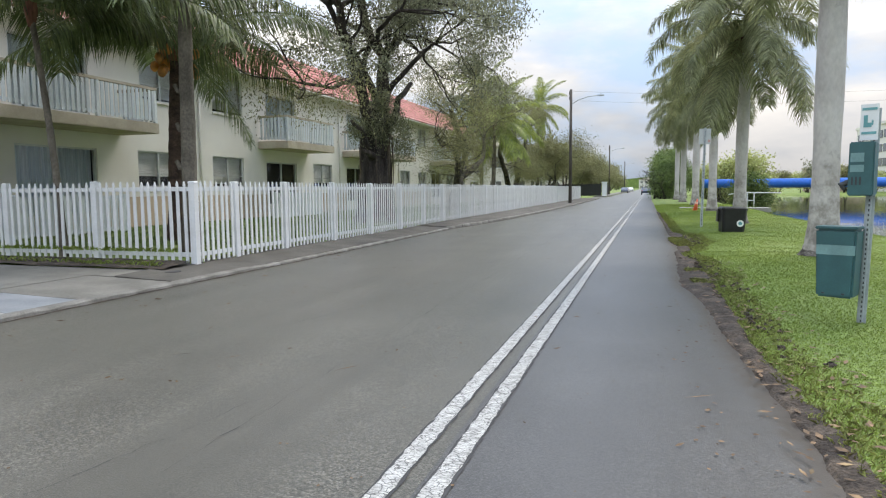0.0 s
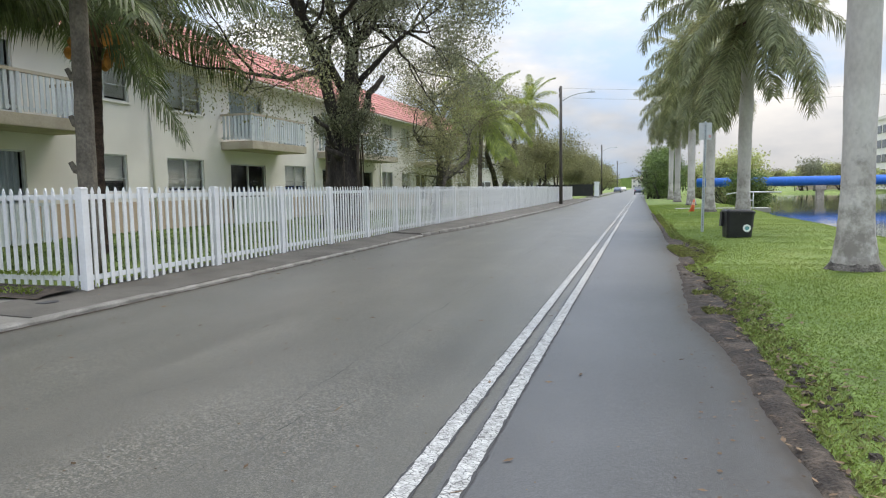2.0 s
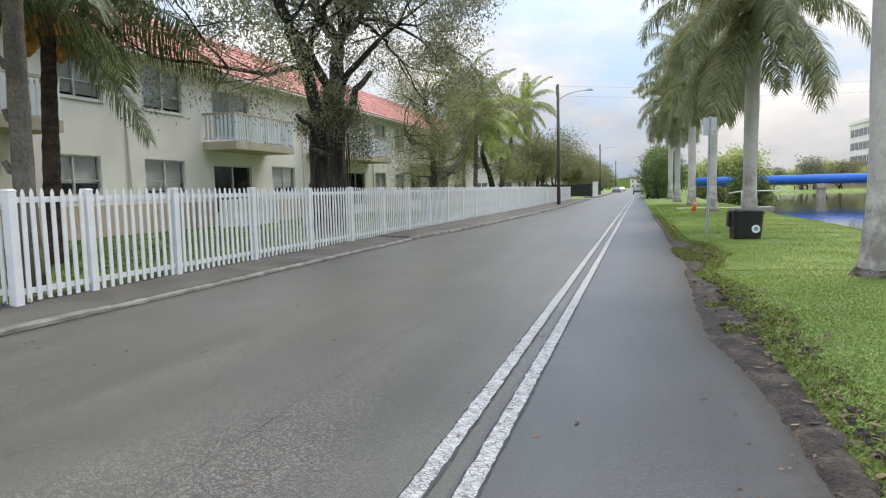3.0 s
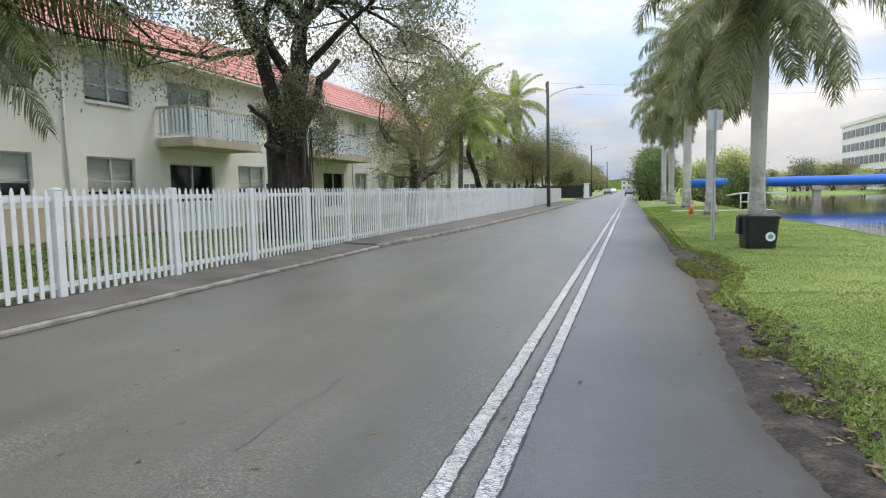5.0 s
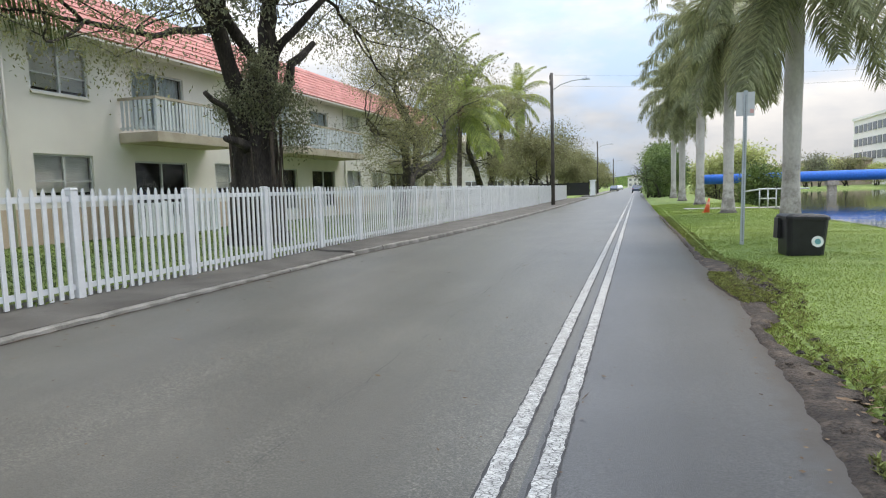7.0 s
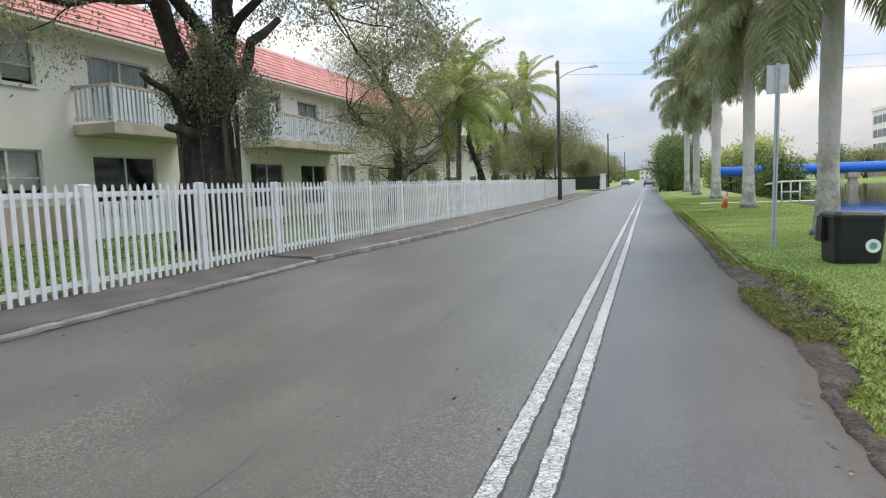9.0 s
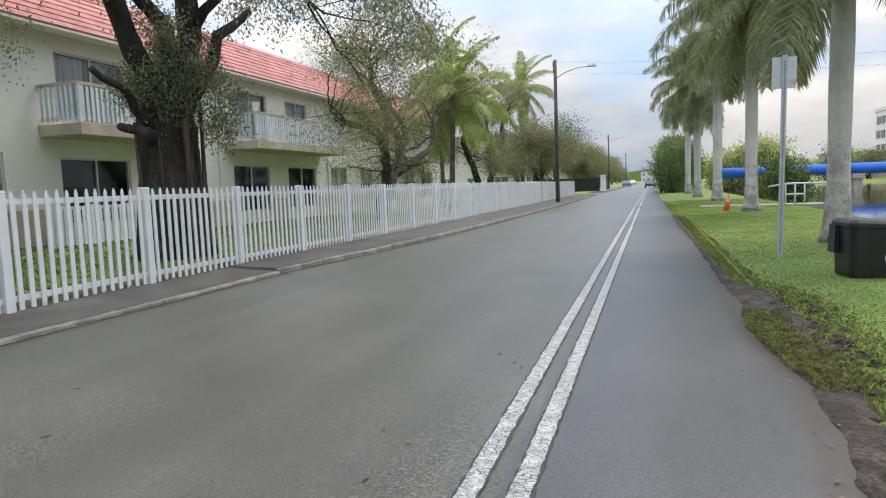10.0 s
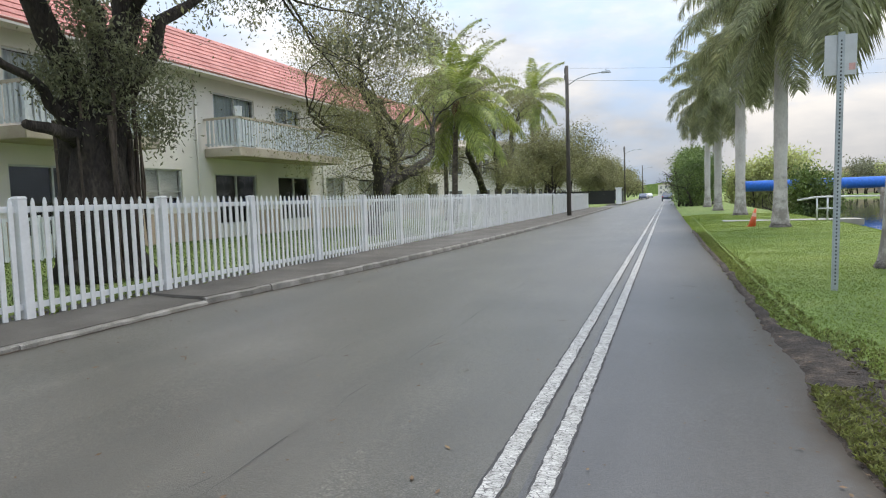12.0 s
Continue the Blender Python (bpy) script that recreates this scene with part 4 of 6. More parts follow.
for y0, y1, z0, z1, kind in OPENINGS:
    x = FACADE_X - 0.1
    fr = Shape()
    for a, b, c, d in ((y0, y1, z1 - 0.06, z1), (y0, y1, z0, z0 + 0.06), (y0, y0 + 0.06, z0 + 0.06, z1 - 0.06), (y1 - 0.06, y1, z0 + 0.06, z1 - 0.06)):
        fr.box(x - 0.04, x + 0.04, a, b, c, d)
    mid = (y0 + y1) / 2
    fr.box(x - 0.035, x + 0.05, mid - 0.035, mid + 0.035, z0 + 0.06, z1 - 0.06)
    w = part("window" if kind == "window" else "door", local(fr), ALU, house, "aluminium sliding window frame" if kind == "window" else "aluminium sliding patio door frame")
    for a, b in ((y0 + 0.06, mid - 0.035), (mid + 0.035, y1 - 0.06)):
        pane = part("pane", local(Shape().poly([(x, a, z0 + 0.06), (x, b, z0 + 0.06), (x, b, z1 - 0.06), (x, a, z1 - 0.06)])), GLASS, w)
        pane.visible_shadow = False
        if kind == "window":
            part("transom", local(Shape().box(x - 0.03, x + 0.03, a, b, z0 + (z1 - z0) * 0.36, z0 + (z1 - z0) * 0.36 + 0.04)), ALU, w)
    if kind == "window":
        drop = 0.62 + 0.36 * random.Random(int(y0 * 7)).random()
        part("blind", local(Shape().box(x - 0.12, x - 0.1, y0 + 0.04, y1 - 0.04, z1 - (z1 - z0) * drop, z1 - 0.02)), BLIND, w, "white blind half lowered")
        part("sill", local(Shape().box(FACADE_X - 0.06, FACADE_X + 0.06, y0 - 0.04, y1 + 0.04, z0 - 0.07, z0 - 0.002)), STUCCO, w)
    elif kind == "curtain_door":
        s, n = Shape(), 40
        for i in range(n + 1):
            yy = y0 + 0.05 + (y1 - y0 - 0.1) * i / n
            xx = x - 0.16 + 0.035 * math.sin(i * 1.9)
            s.v += [(xx, yy, z0 + 0.02), (xx, yy, z1 - 0.05)]
            if i:
                s.f.append((2 * i - 2, 2 * i, 2 * i + 1, 2 * i - 1))
        part("curtain", local(s), CURTAIN, w, "pale blue-grey drawn curtain")

# roof: a steep red front in overlapping courses, and a flat top behind
courses = 9
ex, ez, tx, tz = FACADE_X + 0.72, 6.68, FACADE_X - 1.4, 8.72
top = Shape().box(FACADE_X - 12.2, FACADE_X - 1.4, B0 - 0.3, B1 + 0.3, tz - 0.2, tz - 0.05)
top.box(FACADE_X - 12.1, FACADE_X - 0.1, B0 - 0.1, B1 + 0.1, WALL_TOP - 0.02, WALL_TOP + 0.12)
roof = part("roof", local(top), ROOF, house, "red tiled mansard roof in stepped courses")
part("soffit", local(Shape().box(FACADE_X + 0.002, ex - 0.04, B0 - 0.3, B1 + 0.3, 6.62, 6.7)), STUCCO, roof)
part("fascia", local(Shape().box(ex - 0.04, ex - 0.005, B0 - 0.3, B1 + 0.3, 6.57, 6.74)), STUCCO, roof, "cream fascia board under the tiles")
tile_row = random.Random(3)
for c in range(courses):
    u0, u1 = c / courses, (c + 1) / courses + 0.02
    s = Shape()
    yy = B0 - 0.3
    while yy < B1 + 0.3:
        y2 = min(yy + 0.62, B1 + 0.3)
        j = tile_row.uniform(-0.002, 0.002)
        lift = 0.024
        p = [(ex + (tx - ex) * u0 + lift, ez + (tz - ez) * u0 + lift * 0.9 + j), (ex + (tx - ex) * u1, ez + (tz - ez) * u1 + j)]
        n = len(s.v)
        for q in (yy + 0.001, y2 - 0.001):
            s.v += [(p[0][0], q, p[0][1]), (p[1][0], q, p[1][1]), (p[1][0] - 0.03, q, p[1][1] - 0.05), (p[0][0] - 0.03, q, p[0][1] - 0.06)]
        s.f += [(n, n + 4, n + 5, n + 1), (n + 3, n + 7, n + 4, n), (n, n + 1, n + 2, n + 3), (n + 7, n + 6, n + 5, n + 4), (n + 2, n + 6, n + 7, n + 3)]
        yy = y2
    tagged(part("tile_course", local(s), ROOF, roof), kind="stuff")

# balconies
for front, y0, y1 in ((-16.0, 9.0, 19.0), (-16.05, 27.45, 32.2), (-16.0, 36.35, 44.9), (-16.05, 53.0, 62.0)):
    slab = Shape().box(FACADE_X + 0.002, front, y0, y1, 3.43, 3.78)
    balcony = part("balcony", local(slab), SLAB_EDGE, house, "concrete balcony slab with a white slatted railing", round_by=0.02)
    rails = Shape().box(front - 0.14, front - 0.02, y0 + 0.02, y1 - 0.02, 4.88, 4.97)
    for y in (y0 + 0.08, y1 - 0.08):
        rails.box(FACADE_X + 0.02, front - 0.14, y - 0.06, y + 0.06, 4.88, 4.97)
    part("handrail", local(rails), SLAB_EDGE, balcony, "weathered flat handrail")
    low = Shape().box(front - 0.1, front - 0.06, y0 + 0.1, y1 - 0.1, 3.90, 3.97)
    for y in (y0 + 0.08, y1 - 0.08):
        low.box(FACADE_X + 0.02, front - 0.1, y - 0.02, y + 0.02, 3.90, 3.97)
    part("bottom_rail", local(low), BALUSTER, balcony)
    posts = [y0 + 0.1 + (y1 - y0 - 0.2) * i / max(2, round((y1 - y0) / 2.6)) for i in range(max(2, round((y1 - y0) / 2.6)) + 1)]
    for y in posts:
        part("balcony_post", local(Shape().box(front - 0.13, front - 0.03, y - 0.05, y + 0.05, 3.78, 4.88)), BALUSTER, balcony)
    slat = Shape().box(-0.012, 0.012, -0.054, 0.054, 0, 1.03).mesh("slat", BALUSTER)
    n = int((y1 - y0) / 0.185)
    for i in range(n):
        y = y0 + 0.2 + i * (y1 - y0 - 0.4) / (n - 1)
        part("slat", slat, BALUSTER, balcony, m=pose(front - 0.045 - HM.x, y - HM.y, 3.84 - HM.z + rng.uniform(-0.015, 0.015), rng.uniform(-0.7, 0.7)))
    for y in (y0 + 0.02, y1 - 0.02):
        for i in range(max(3, int((front - FACADE_X) / 0.19)) - 1):
            part("slat", slat, BALUSTER, balcony, m=pose(FACADE_X + 0.2 + i * 0.19 - HM.x, y - HM.y, 3.84 - HM.z, 0, 0, 90))
for y in (23.2, 35.9, 45.6):
    part("downpipe", local(Shape().tube([(FACADE_X + 0.05, y, 0.2), (FACADE_X + 0.05, y, 6.6)], [0.04, 0.04])), STUCCO, house, smooth=True)
for y0, y1 in ((11.6, 17.3), (26.2, 30.4)):
    patio = thing("patio_railing", pose(-16.0, (y0 + y1) / 2, YARD - 0.02), "pale blue-white slatted railing before a ground-floor patio door", "railing", "patio railings under the balconies")
    h = (y1 - y0) / 2
    for z in (0.12, 1.1):
        part("rail", Shape().box(-0.06, -0.02, -h, h, z, z + 0.09), BALUSTER, patio)
    for k in range(4):
        part("railing_post", Shape().box(-0.09, -0.0, -h + k * 2 * h / 3 - 0.045, -h + k * 2 * h / 3 + 0.045, 0, 1.24), BALUSTER, patio)
    n = int(2 * h / 0.155)
    patio_slat = Shape().box(-0.011, 0.011, -0.055, 0.055, 0, 1.1).mesh("slat", BALUSTER)
    for i in range(n):
        part("slat", patio_slat, BALUSTER, patio, m=pose(0.014, -h + 0.1 + i * (2 * h - 0.2) / (n - 1), 0.08 + rng.uniform(-0.015, 0.015), rng.uniform(-0.6, 0.6)))
bucket = thing("bucket", pose(-16.09, 36.5, 4.97), "white plastic bucket on the balcony handrail", "bucket")
part("body", Shape().tube([(0, 0, 0), (0, 0, 0.36)], [0.13, 0.155], 16), SIGN_WHITE, bucket, smooth=False)
part("rim", Shape().tube([(0, 0, 0.34), (0, 0, 0.375)], [0.165, 0.165], 16), SIGN_WHITE, bucket)


# ---- palms ----
def frond_mesh(name, length, rise, bend, count, leaf, mat, seed, hang=0.5, plume=0.5, broad=0.021):
    """One feather leaf: a bent rib along +x with leaflets on both sides. rise and bend in degrees."""
    r = np.random.default_rng(seed)
    n = 14
    pts, a, p = [], radians(rise), Vector((0, 0, 0))
    for i in range(n + 1):
        pts.append(p.copy())
        a -= radians(bend) / n * (0.5 + 1.0 * i / n)
        p = p + Vector((math.cos(a), 0, math.sin(a))) * (length / n)
    s = Shape().tube(pts, [0.035 * (1 - 0.88 * i / n) + 0.003 for i in range(n + 1)], 5)
    arr = np.array([tuple(q) for q in pts])
    for sgn in (-1, 1):
        for k in range(count):
            u = 0.12 + 0.88 * (k + r.uniform(0, 0.8)) / count
            f = min(u * n, n - 1e-3)
            i = int(f)
            o = arr[i] + (arr[i + 1] - arr[i]) * (f - i)
            d = arr[i + 1] - arr[i]
            d = d / np.linalg.norm(d)
            up = np.array([-d[2], 0, d[0]])
            ln = leaf * (0.35 + 0.65 * math.sin(math.pi * min(1, 0.12 + u * 0.86))) * r.uniform(0.8, 1.15)
            side = np.array([0, sgn, 0.0])
            way = side * 0.85 + d * r.uniform(0.35, 0.65) + up * r.uniform(-plume, plume)
            way = way / np.linalg.norm(way)
            mid = o + way * ln * 0.5 + np.array([0, 0, -hang * ln * 0.16])
            tip = o + way * ln * 0.86 + np.array([0, 0, -hang * ln * 0.62])
            w = np.cross(way, up)
            w = w / max(np.linalg.norm(w), 1e-6) * leaf * broad
            b = len(s.v)
            s.v += [tuple(o - w * 0.5), tuple(o + w * 0.5), tuple(mid + w), tuple(tip), tuple(mid - w)]
            s.f.append((b, b + 1, b + 2, b + 4))
            s.f.append((b + 4, b + 2, b + 3))
    return s.mesh(name, mat)


ROYAL = [frond_mesh("frond", 4.3, e, b, 150, 0.9, FROND, 30 + i, h, 0.6, 0.023) for i, (e, b, h) in enumerate(((80, 60, 0.4), (62, 85, 0.6), (42, 100, 0.8), (20, 95, 0.9), (-2, 80, 1.0), (-24, 60, 1.0), (-48, 34, 0.9)))]
COCO = [frond_mesh("frond", 4.0, e, b, 95, 0.9, FROND_BRIGHT, 50 + i, h, 0.15, 0.027) for i, (e, b, h) in enumerate(((75, 55, 0.4), (50, 80, 0.7), (28, 85, 1.0), (5, 70, 1.1), (-25, 50, 1.1), (-50, 25, 1.0)))]
# fronds in the darker leaf colour that holds painted shade
COCO_SHADED = [frond_mesh("frond", 4.2, e, b, 90, 0.95, FROND_SHADED, 70 + i, h, 0.15) for i, (e, b, h) in enumerate(((80, 50, 0.4), (62, 70, 0.7), (46, 75, 1.0), (30, 62, 1.2), (14, 60, 1.2), (-42, 30, 1.0)))]


def royal_palm(x, y, height, girth, seed, fronds=26, lean=0.0, size=1.0):
    r = random.Random(seed)
    palm = thing("royal_palm", pose(x, y, ground_height(x, y) - 0.02, 0, 0, r.uniform(0, 360)), "tall royal palm with a smooth grey trunk and drooping fronds", "palm tree", "royal palms along the lawn")
    zs = [0, 0.12, 0.3, 0.6, 1.0, 1.6, 2.2, 3.0, 4.0, height * 0.8, height * 0.92, height]
    rad = [1.55, 1.42, 1.28, 1.14, 1.02, 0.95, 0.95, 1.0, 1.0, 0.9, 0.78, 0.7]
    zs = sorted(zs)
    pts = [(lean * z * z / 60, 0.3 * lean * z / 20, z) for z in zs]
    dense_p, dense_r = [], []
    for i in range(len(zs) - 1):
        for k in range(4):
            q = k / 4
            dense_p.append(Vector(pts[i]).lerp(Vector(pts[i + 1]), q))
            dense_r.append((rad[i] + (rad[i + 1] - rad[i]) * q) * girth * (1 + r.uniform(-0.012, 0.012)))
    dense_p.append(Vector(pts[-1]))
    dense_r.append(rad[-1] * girth)
    part("trunk", Shape().tube(dense_p, dense_r, 18, 0.035), PALM_BARK, palm, smooth=True)
    foot = Shape().tube([(0, 0, -0.02), (0, 0, 0.04), (0, 0, 0.1), (0, 0, 0.16), (0, 0, 0.24)], [girth * 1.72, girth * 1.66, girth * 1.5, girth * 1.34, girth * 1.1], 26, 0.12)
    part("root_flare", foot, PALM_FOOT, palm, "dark rooty base", smooth=True)
    t = Vector(pts[-1])
    part("crownshaft", Shape().tube([t + Vector((0, 0, z)) for z in (-0.1, 0.15, 0.5, 1.0, 1.5)], [girth * k for k in (0.72, 0.86, 0.8, 0.6, 0.35)], 14), SHAFT, palm, smooth=True)
    for k in range(5):
        a = k * 1.3 + r.random()
        part("husk", Shape().tube([t + Vector((math.cos(a) * d, math.sin(a) * d, z)) for d, z in ((girth * 0.5, 0.25), (girth * 1.5, 0.12), (girth * 2.0, -0.3), (girth * 2.1, -0.65))], [0.05, 0.11, 0.12, 0.03], 6), HUSK, palm, "brown hanging flower husk")
    for k in range(fronds):
        v = int(len(ROYAL) * (k + 0.5) / fronds)
        part("frond", ROYAL[v], FROND, palm, m=Matrix.Translation(t + Vector((0, 0, 1.35 - 0.12 * v))) @ pose(0, 0, 0, r.uniform(-14, 14), r.uniform(-10, 10), k * 137.5 + r.uniform(-18, 18)) @ Matrix.Scale(size * r.uniform(0.85, 1.1), 4))
    return palm


royal_palm(3.48, 15.3, 8.6, 0.262, 1, lean=0.0)
royal_palm(3.42, 27.8, 6.8, 0.225, 2, lean=0.1, fronds=32)
royal_palm(3.62, 41.7, 7.7, 0.235, 3, fronds=32)
royal_palm(3.55, 55.2, 9.2, 0.27, 4, fronds=34)
royal_palm(3.1, 66.0, 8.3, 0.25, 5, fronds=32)
royal_palm(3.0, 77.5, 9.2, 0.25, 6, fronds=28)
royal_palm(4.4, 90.0, 9.5, 0.25, 7, fronds=24)


def coconut_palm(x, y, height, girth, lean, seed, set_, count, nuts=0, size=1.0, ways=(), mat=FROND_BRIGHT, label="coconut palm with arching yellow-green fronds", bark=COCO_BARK, stubs=()):
    r = random.Random(seed)
    palm = thing("coconut_palm", pose(x, y, ground_height(x, y) - 0.02), label, "palm tree")
    n = 22
    pts = [Vector((lean[0] * (i / n) ** 1.6, lean[1] * (i / n) ** 1.6, height * i / n)) for i in range(n + 1)]
    rad = [girth * (1.5 - 0.5 * min(1, i / 3)) * (1 - 0.3 * i / n) * (1.05 if i % 2 else 0.97) for i in range(n + 1)]
    part("trunk", Shape().tube(pts, rad, 14, 0.05), bark, palm, smooth=True)
    t = pts[-1]
    part("crown_fibre", Shape().tube([t + Vector((0, 0, z)) for z in (-0.25, 0.05, 0.4, 0.8)], [girth * 0.8, girth * 1.5, girth * 1.3, girth * 0.4], 10, 0.3), HUSK, palm, "brown fibrous crown base")
    for k in range(count):
        v = int(len(set_) * (k + 0.5) / count)
        part("frond", set_[v], mat, palm, m=Matrix.Translation(t + Vector((0, 0, 0.5 - 0.06 * v))) @ pose(0, 0, 0, r.uniform(-16, 16), r.uniform(-8, 8), k * 137.5 + r.uniform(-16, 16)) @ Matrix.Scale(size * r.uniform(0.85, 1.1), 4))
    for z, az in stubs:
        q = Vector((math.cos(radians(az)), math.sin(radians(az)), 0))
        o = Vector((lean[0] * (z / height) ** 1.6, lean[1] * (z / height) ** 1.6, z))
        part("stub", Shape().tube([o, o + q * girth * 1.1 + Vector((0, 0, 0.03)), o + q * girth * 1.5 + Vector((0, 0, 0.16))], [0.07, 0.055, 0.04], 8, 0.1), bark, palm, "cut branch stub")
    for az, v in ways:
        part("frond", set_[v], mat, palm, m=Matrix.Translation(t + Vector((0, 0, 0.45 - 0.06 * v))) @ pose(0, 0, 0, r.uniform(-10, 10), r.uniform(-4, 4), az) @ Matrix.Scale(size * r.uniform(0.92, 1.05) * (0.74 if v == 5 else 1), 4))
    for k in range(nuts):
        a, d = r.uniform(0, 6.3), r.uniform(0.25, 0.55)
        c = t + Vector((math.cos(a) * d, math.sin(a) * d, r.uniform(-0.6, 0.2)))
        part("coconut", Shape().tube([c + Vector((0, 0, z)) for z in (-0.14, -0.09, 0, 0.08, 0.13)], [0.03, 0.085, 0.115, 0.085, 0.03], 9), NUT, palm, "ripe orange coconut", smooth=True)
    return palm


coconut_palm(-11.83, 14.6, 4.88, 0.19, (0.2, 0.05), 31, COCO_SHADED, 0, 34, 1.06, ways=((75, 4), (235, 2), (265, 4), (200, 2), (305, 2), (28, 3), (12, 5), (85, 3), (115, 4), (160, 2), (278, 4), (62, 2), (100, 2), (140, 3), (180, 3), (215, 4), (250, 3), (290, 3), (325, 4), (345, 2), (0, 1), (120, 1), (45, 0), (230, 0)), mat=FROND_SHADED, label="coconut palm with orange nuts and drooping fronds in shaded leaf colour", bark=BROWN_BARK)
coconut_palm(-8.72, 11.32, 8.4, 0.155, (0.06, 0.1), 32, COCO_SHADED, 11, 0, mat=FROND_SHADED, label="tall palm with a smooth grey trunk behind the fence corner", bark=GREY_BARK, stubs=((3.25, 200), (1.75, 215), (2.5, 190)))
coconut_palm(-11.1, 10.45, 4.75, 0.075, (-0.3, -0.15), 33, COCO_SHADED, 0, 0, ways=((5, 3), (55, 4), (90, 2), (-45, 3), (-70, 2), (130, 4), (15, 4), (42, 3), (70, 3), (-20, 4), (110, 3), (160, 3), (200, 4), (240, 3), (285, 4), (320, 3), (20, 2), (140, 1), (260, 1)), mat=FROND_SHADED, label="slender coconut palm with heavy fronds in shaded leaf colour", bark=GREY_BARK)
coconut_palm(-10.9, 47.4, 5.9, 0.17, (0.0, 0.8), 34, COCO[:5], 28, 0, 1.0)
coconut_palm(-13.0, 52.3, 8.8, 0.14, (0, 0.2), 35, COCO, 18, 0, 0.85)
coconut_palm(-11.5, 71.5, 9.7, 0.15, (0, 0.4), 36, COCO, 22, 0, 0.95)


# ---- broad-leaved trees ----
def grow(shape, tips, r, p, d, length, radius, depth, wander=0.35, up=0.12, split=(2, 3), shrink=0.68):
    n = 6
    pts, rad = [Vector(p)], [radius]
    d = Vector(d).normalized()
    for i in range(n):
        d = (d + Vector((r.gauss(0, 1), r.gauss(0, 1), r.gauss(0, 1) * 0.7)) * wander / n * 2 + Vector((0, 0, up / n))).normalized()
        pts.append(pts[-1] + d * (length / n))
        rad.append(radius * (1 - 0.42 * (i + 1) / n))
    shape.tube(pts, rad, 9 if depth > 2 else (6 if depth > 1 else 4), 0.12 if depth > 2 else 0)
    if depth <= 2:
        tips.extend((pts[k], depth) for k in (2, 4, 6))
    if depth == 0:
        return
    for k in range(r.randint(*split)):
        at = pts[-1] if k == 0 else pts[r.randint(3, n)]
        nd = (d + Vector((r.gauss(0, 1), r.gauss(0, 1), r.gauss(0, 0.6) + 0.1)) * 0.75).normalized()
        grow(shape, tips, r, at, nd, length * shrink * r.uniform(0.8, 1.2), rad[-1] * (0.92 if k == 0 else 0.65), depth - 1, wander, up, split, shrink)


def foliage(tips, count, spread, size, mat, seed, flat=0.7, droop=0.3, aspect=0.42):
    g_ = np.random.default_rng(seed)
    base = np.array([tuple(t) for t, _ in tips])
    pick = base[g_.integers(0, len(base), count)]
    c = pick + g_.normal(size=(count, 3)) * np.array([spread, spread, spread * flat])
    return leaf_mesh("crown", mat, c, size, g_, aspect, droop)


def broad_tree(x, y, stems, seed, leaves, spread, size, mat, label, name="tree", depth=4, wander=0.4, up=0.15, droop=0.3, bark=None, shrink=0.7, group="", clear=0.0):
    """stems: base offset, way, length and radius of each main stem."""
    r = random.Random(seed)
    tree = thing(name, pose(x, y, ground_height(x, y) - 0.05), label, "tree", group)
    s, tips = Shape(), []
    for o, d, length, radius in stems:
        grow(s, tips, r, o, d, length, radius, depth, wander, up, (2, 3), shrink)
    part("trunk", s, bark or BARK, tree, smooth=True)
    tips = [t for t in tips if t[0].z > clear] or tips
    part("crown", foliage(tips, leaves, spread, size, mat, seed + 1, droop=droop), mat, tree)
    return tree, s, tips


# the big fig: a bundled trunk wrapped in hanging roots, long dark limbs
FX, FY = -10.25, 24.15
fig = thing("fig_tree", pose(FX, FY, 0.13), "large dark fig tree with bundled trunk and hanging roots", "tree")
r = random.Random(77)
s, tips = Shape(), []
for k in range(9):
    a = k * 0.7
    o = Vector((math.cos(a) * 0.4, math.sin(a) * 0.42, 0))
    e = Vector((math.cos(a + 0.4) * 0.36, math.sin(a + 0.4) * 0.4, 3.0 + r.uniform(-0.2, 0.4)))
    pts = [o.lerp(e, q / 6) + Vector((r.gauss(0, 0.05), r.gauss(0, 0.05), 0)) for q in range(7)]
    pts[0] = o * 1.5
    s.tube(pts, [0.34, 0.27, 0.25, 0.24, 0.24, 0.24, 0.2], 10, 0.25)
s.tube([(0, 0, 0), (0, 0, 1.5), (0, 0, 3.0)], [0.75, 0.58, 0.45], 14, 0.3)
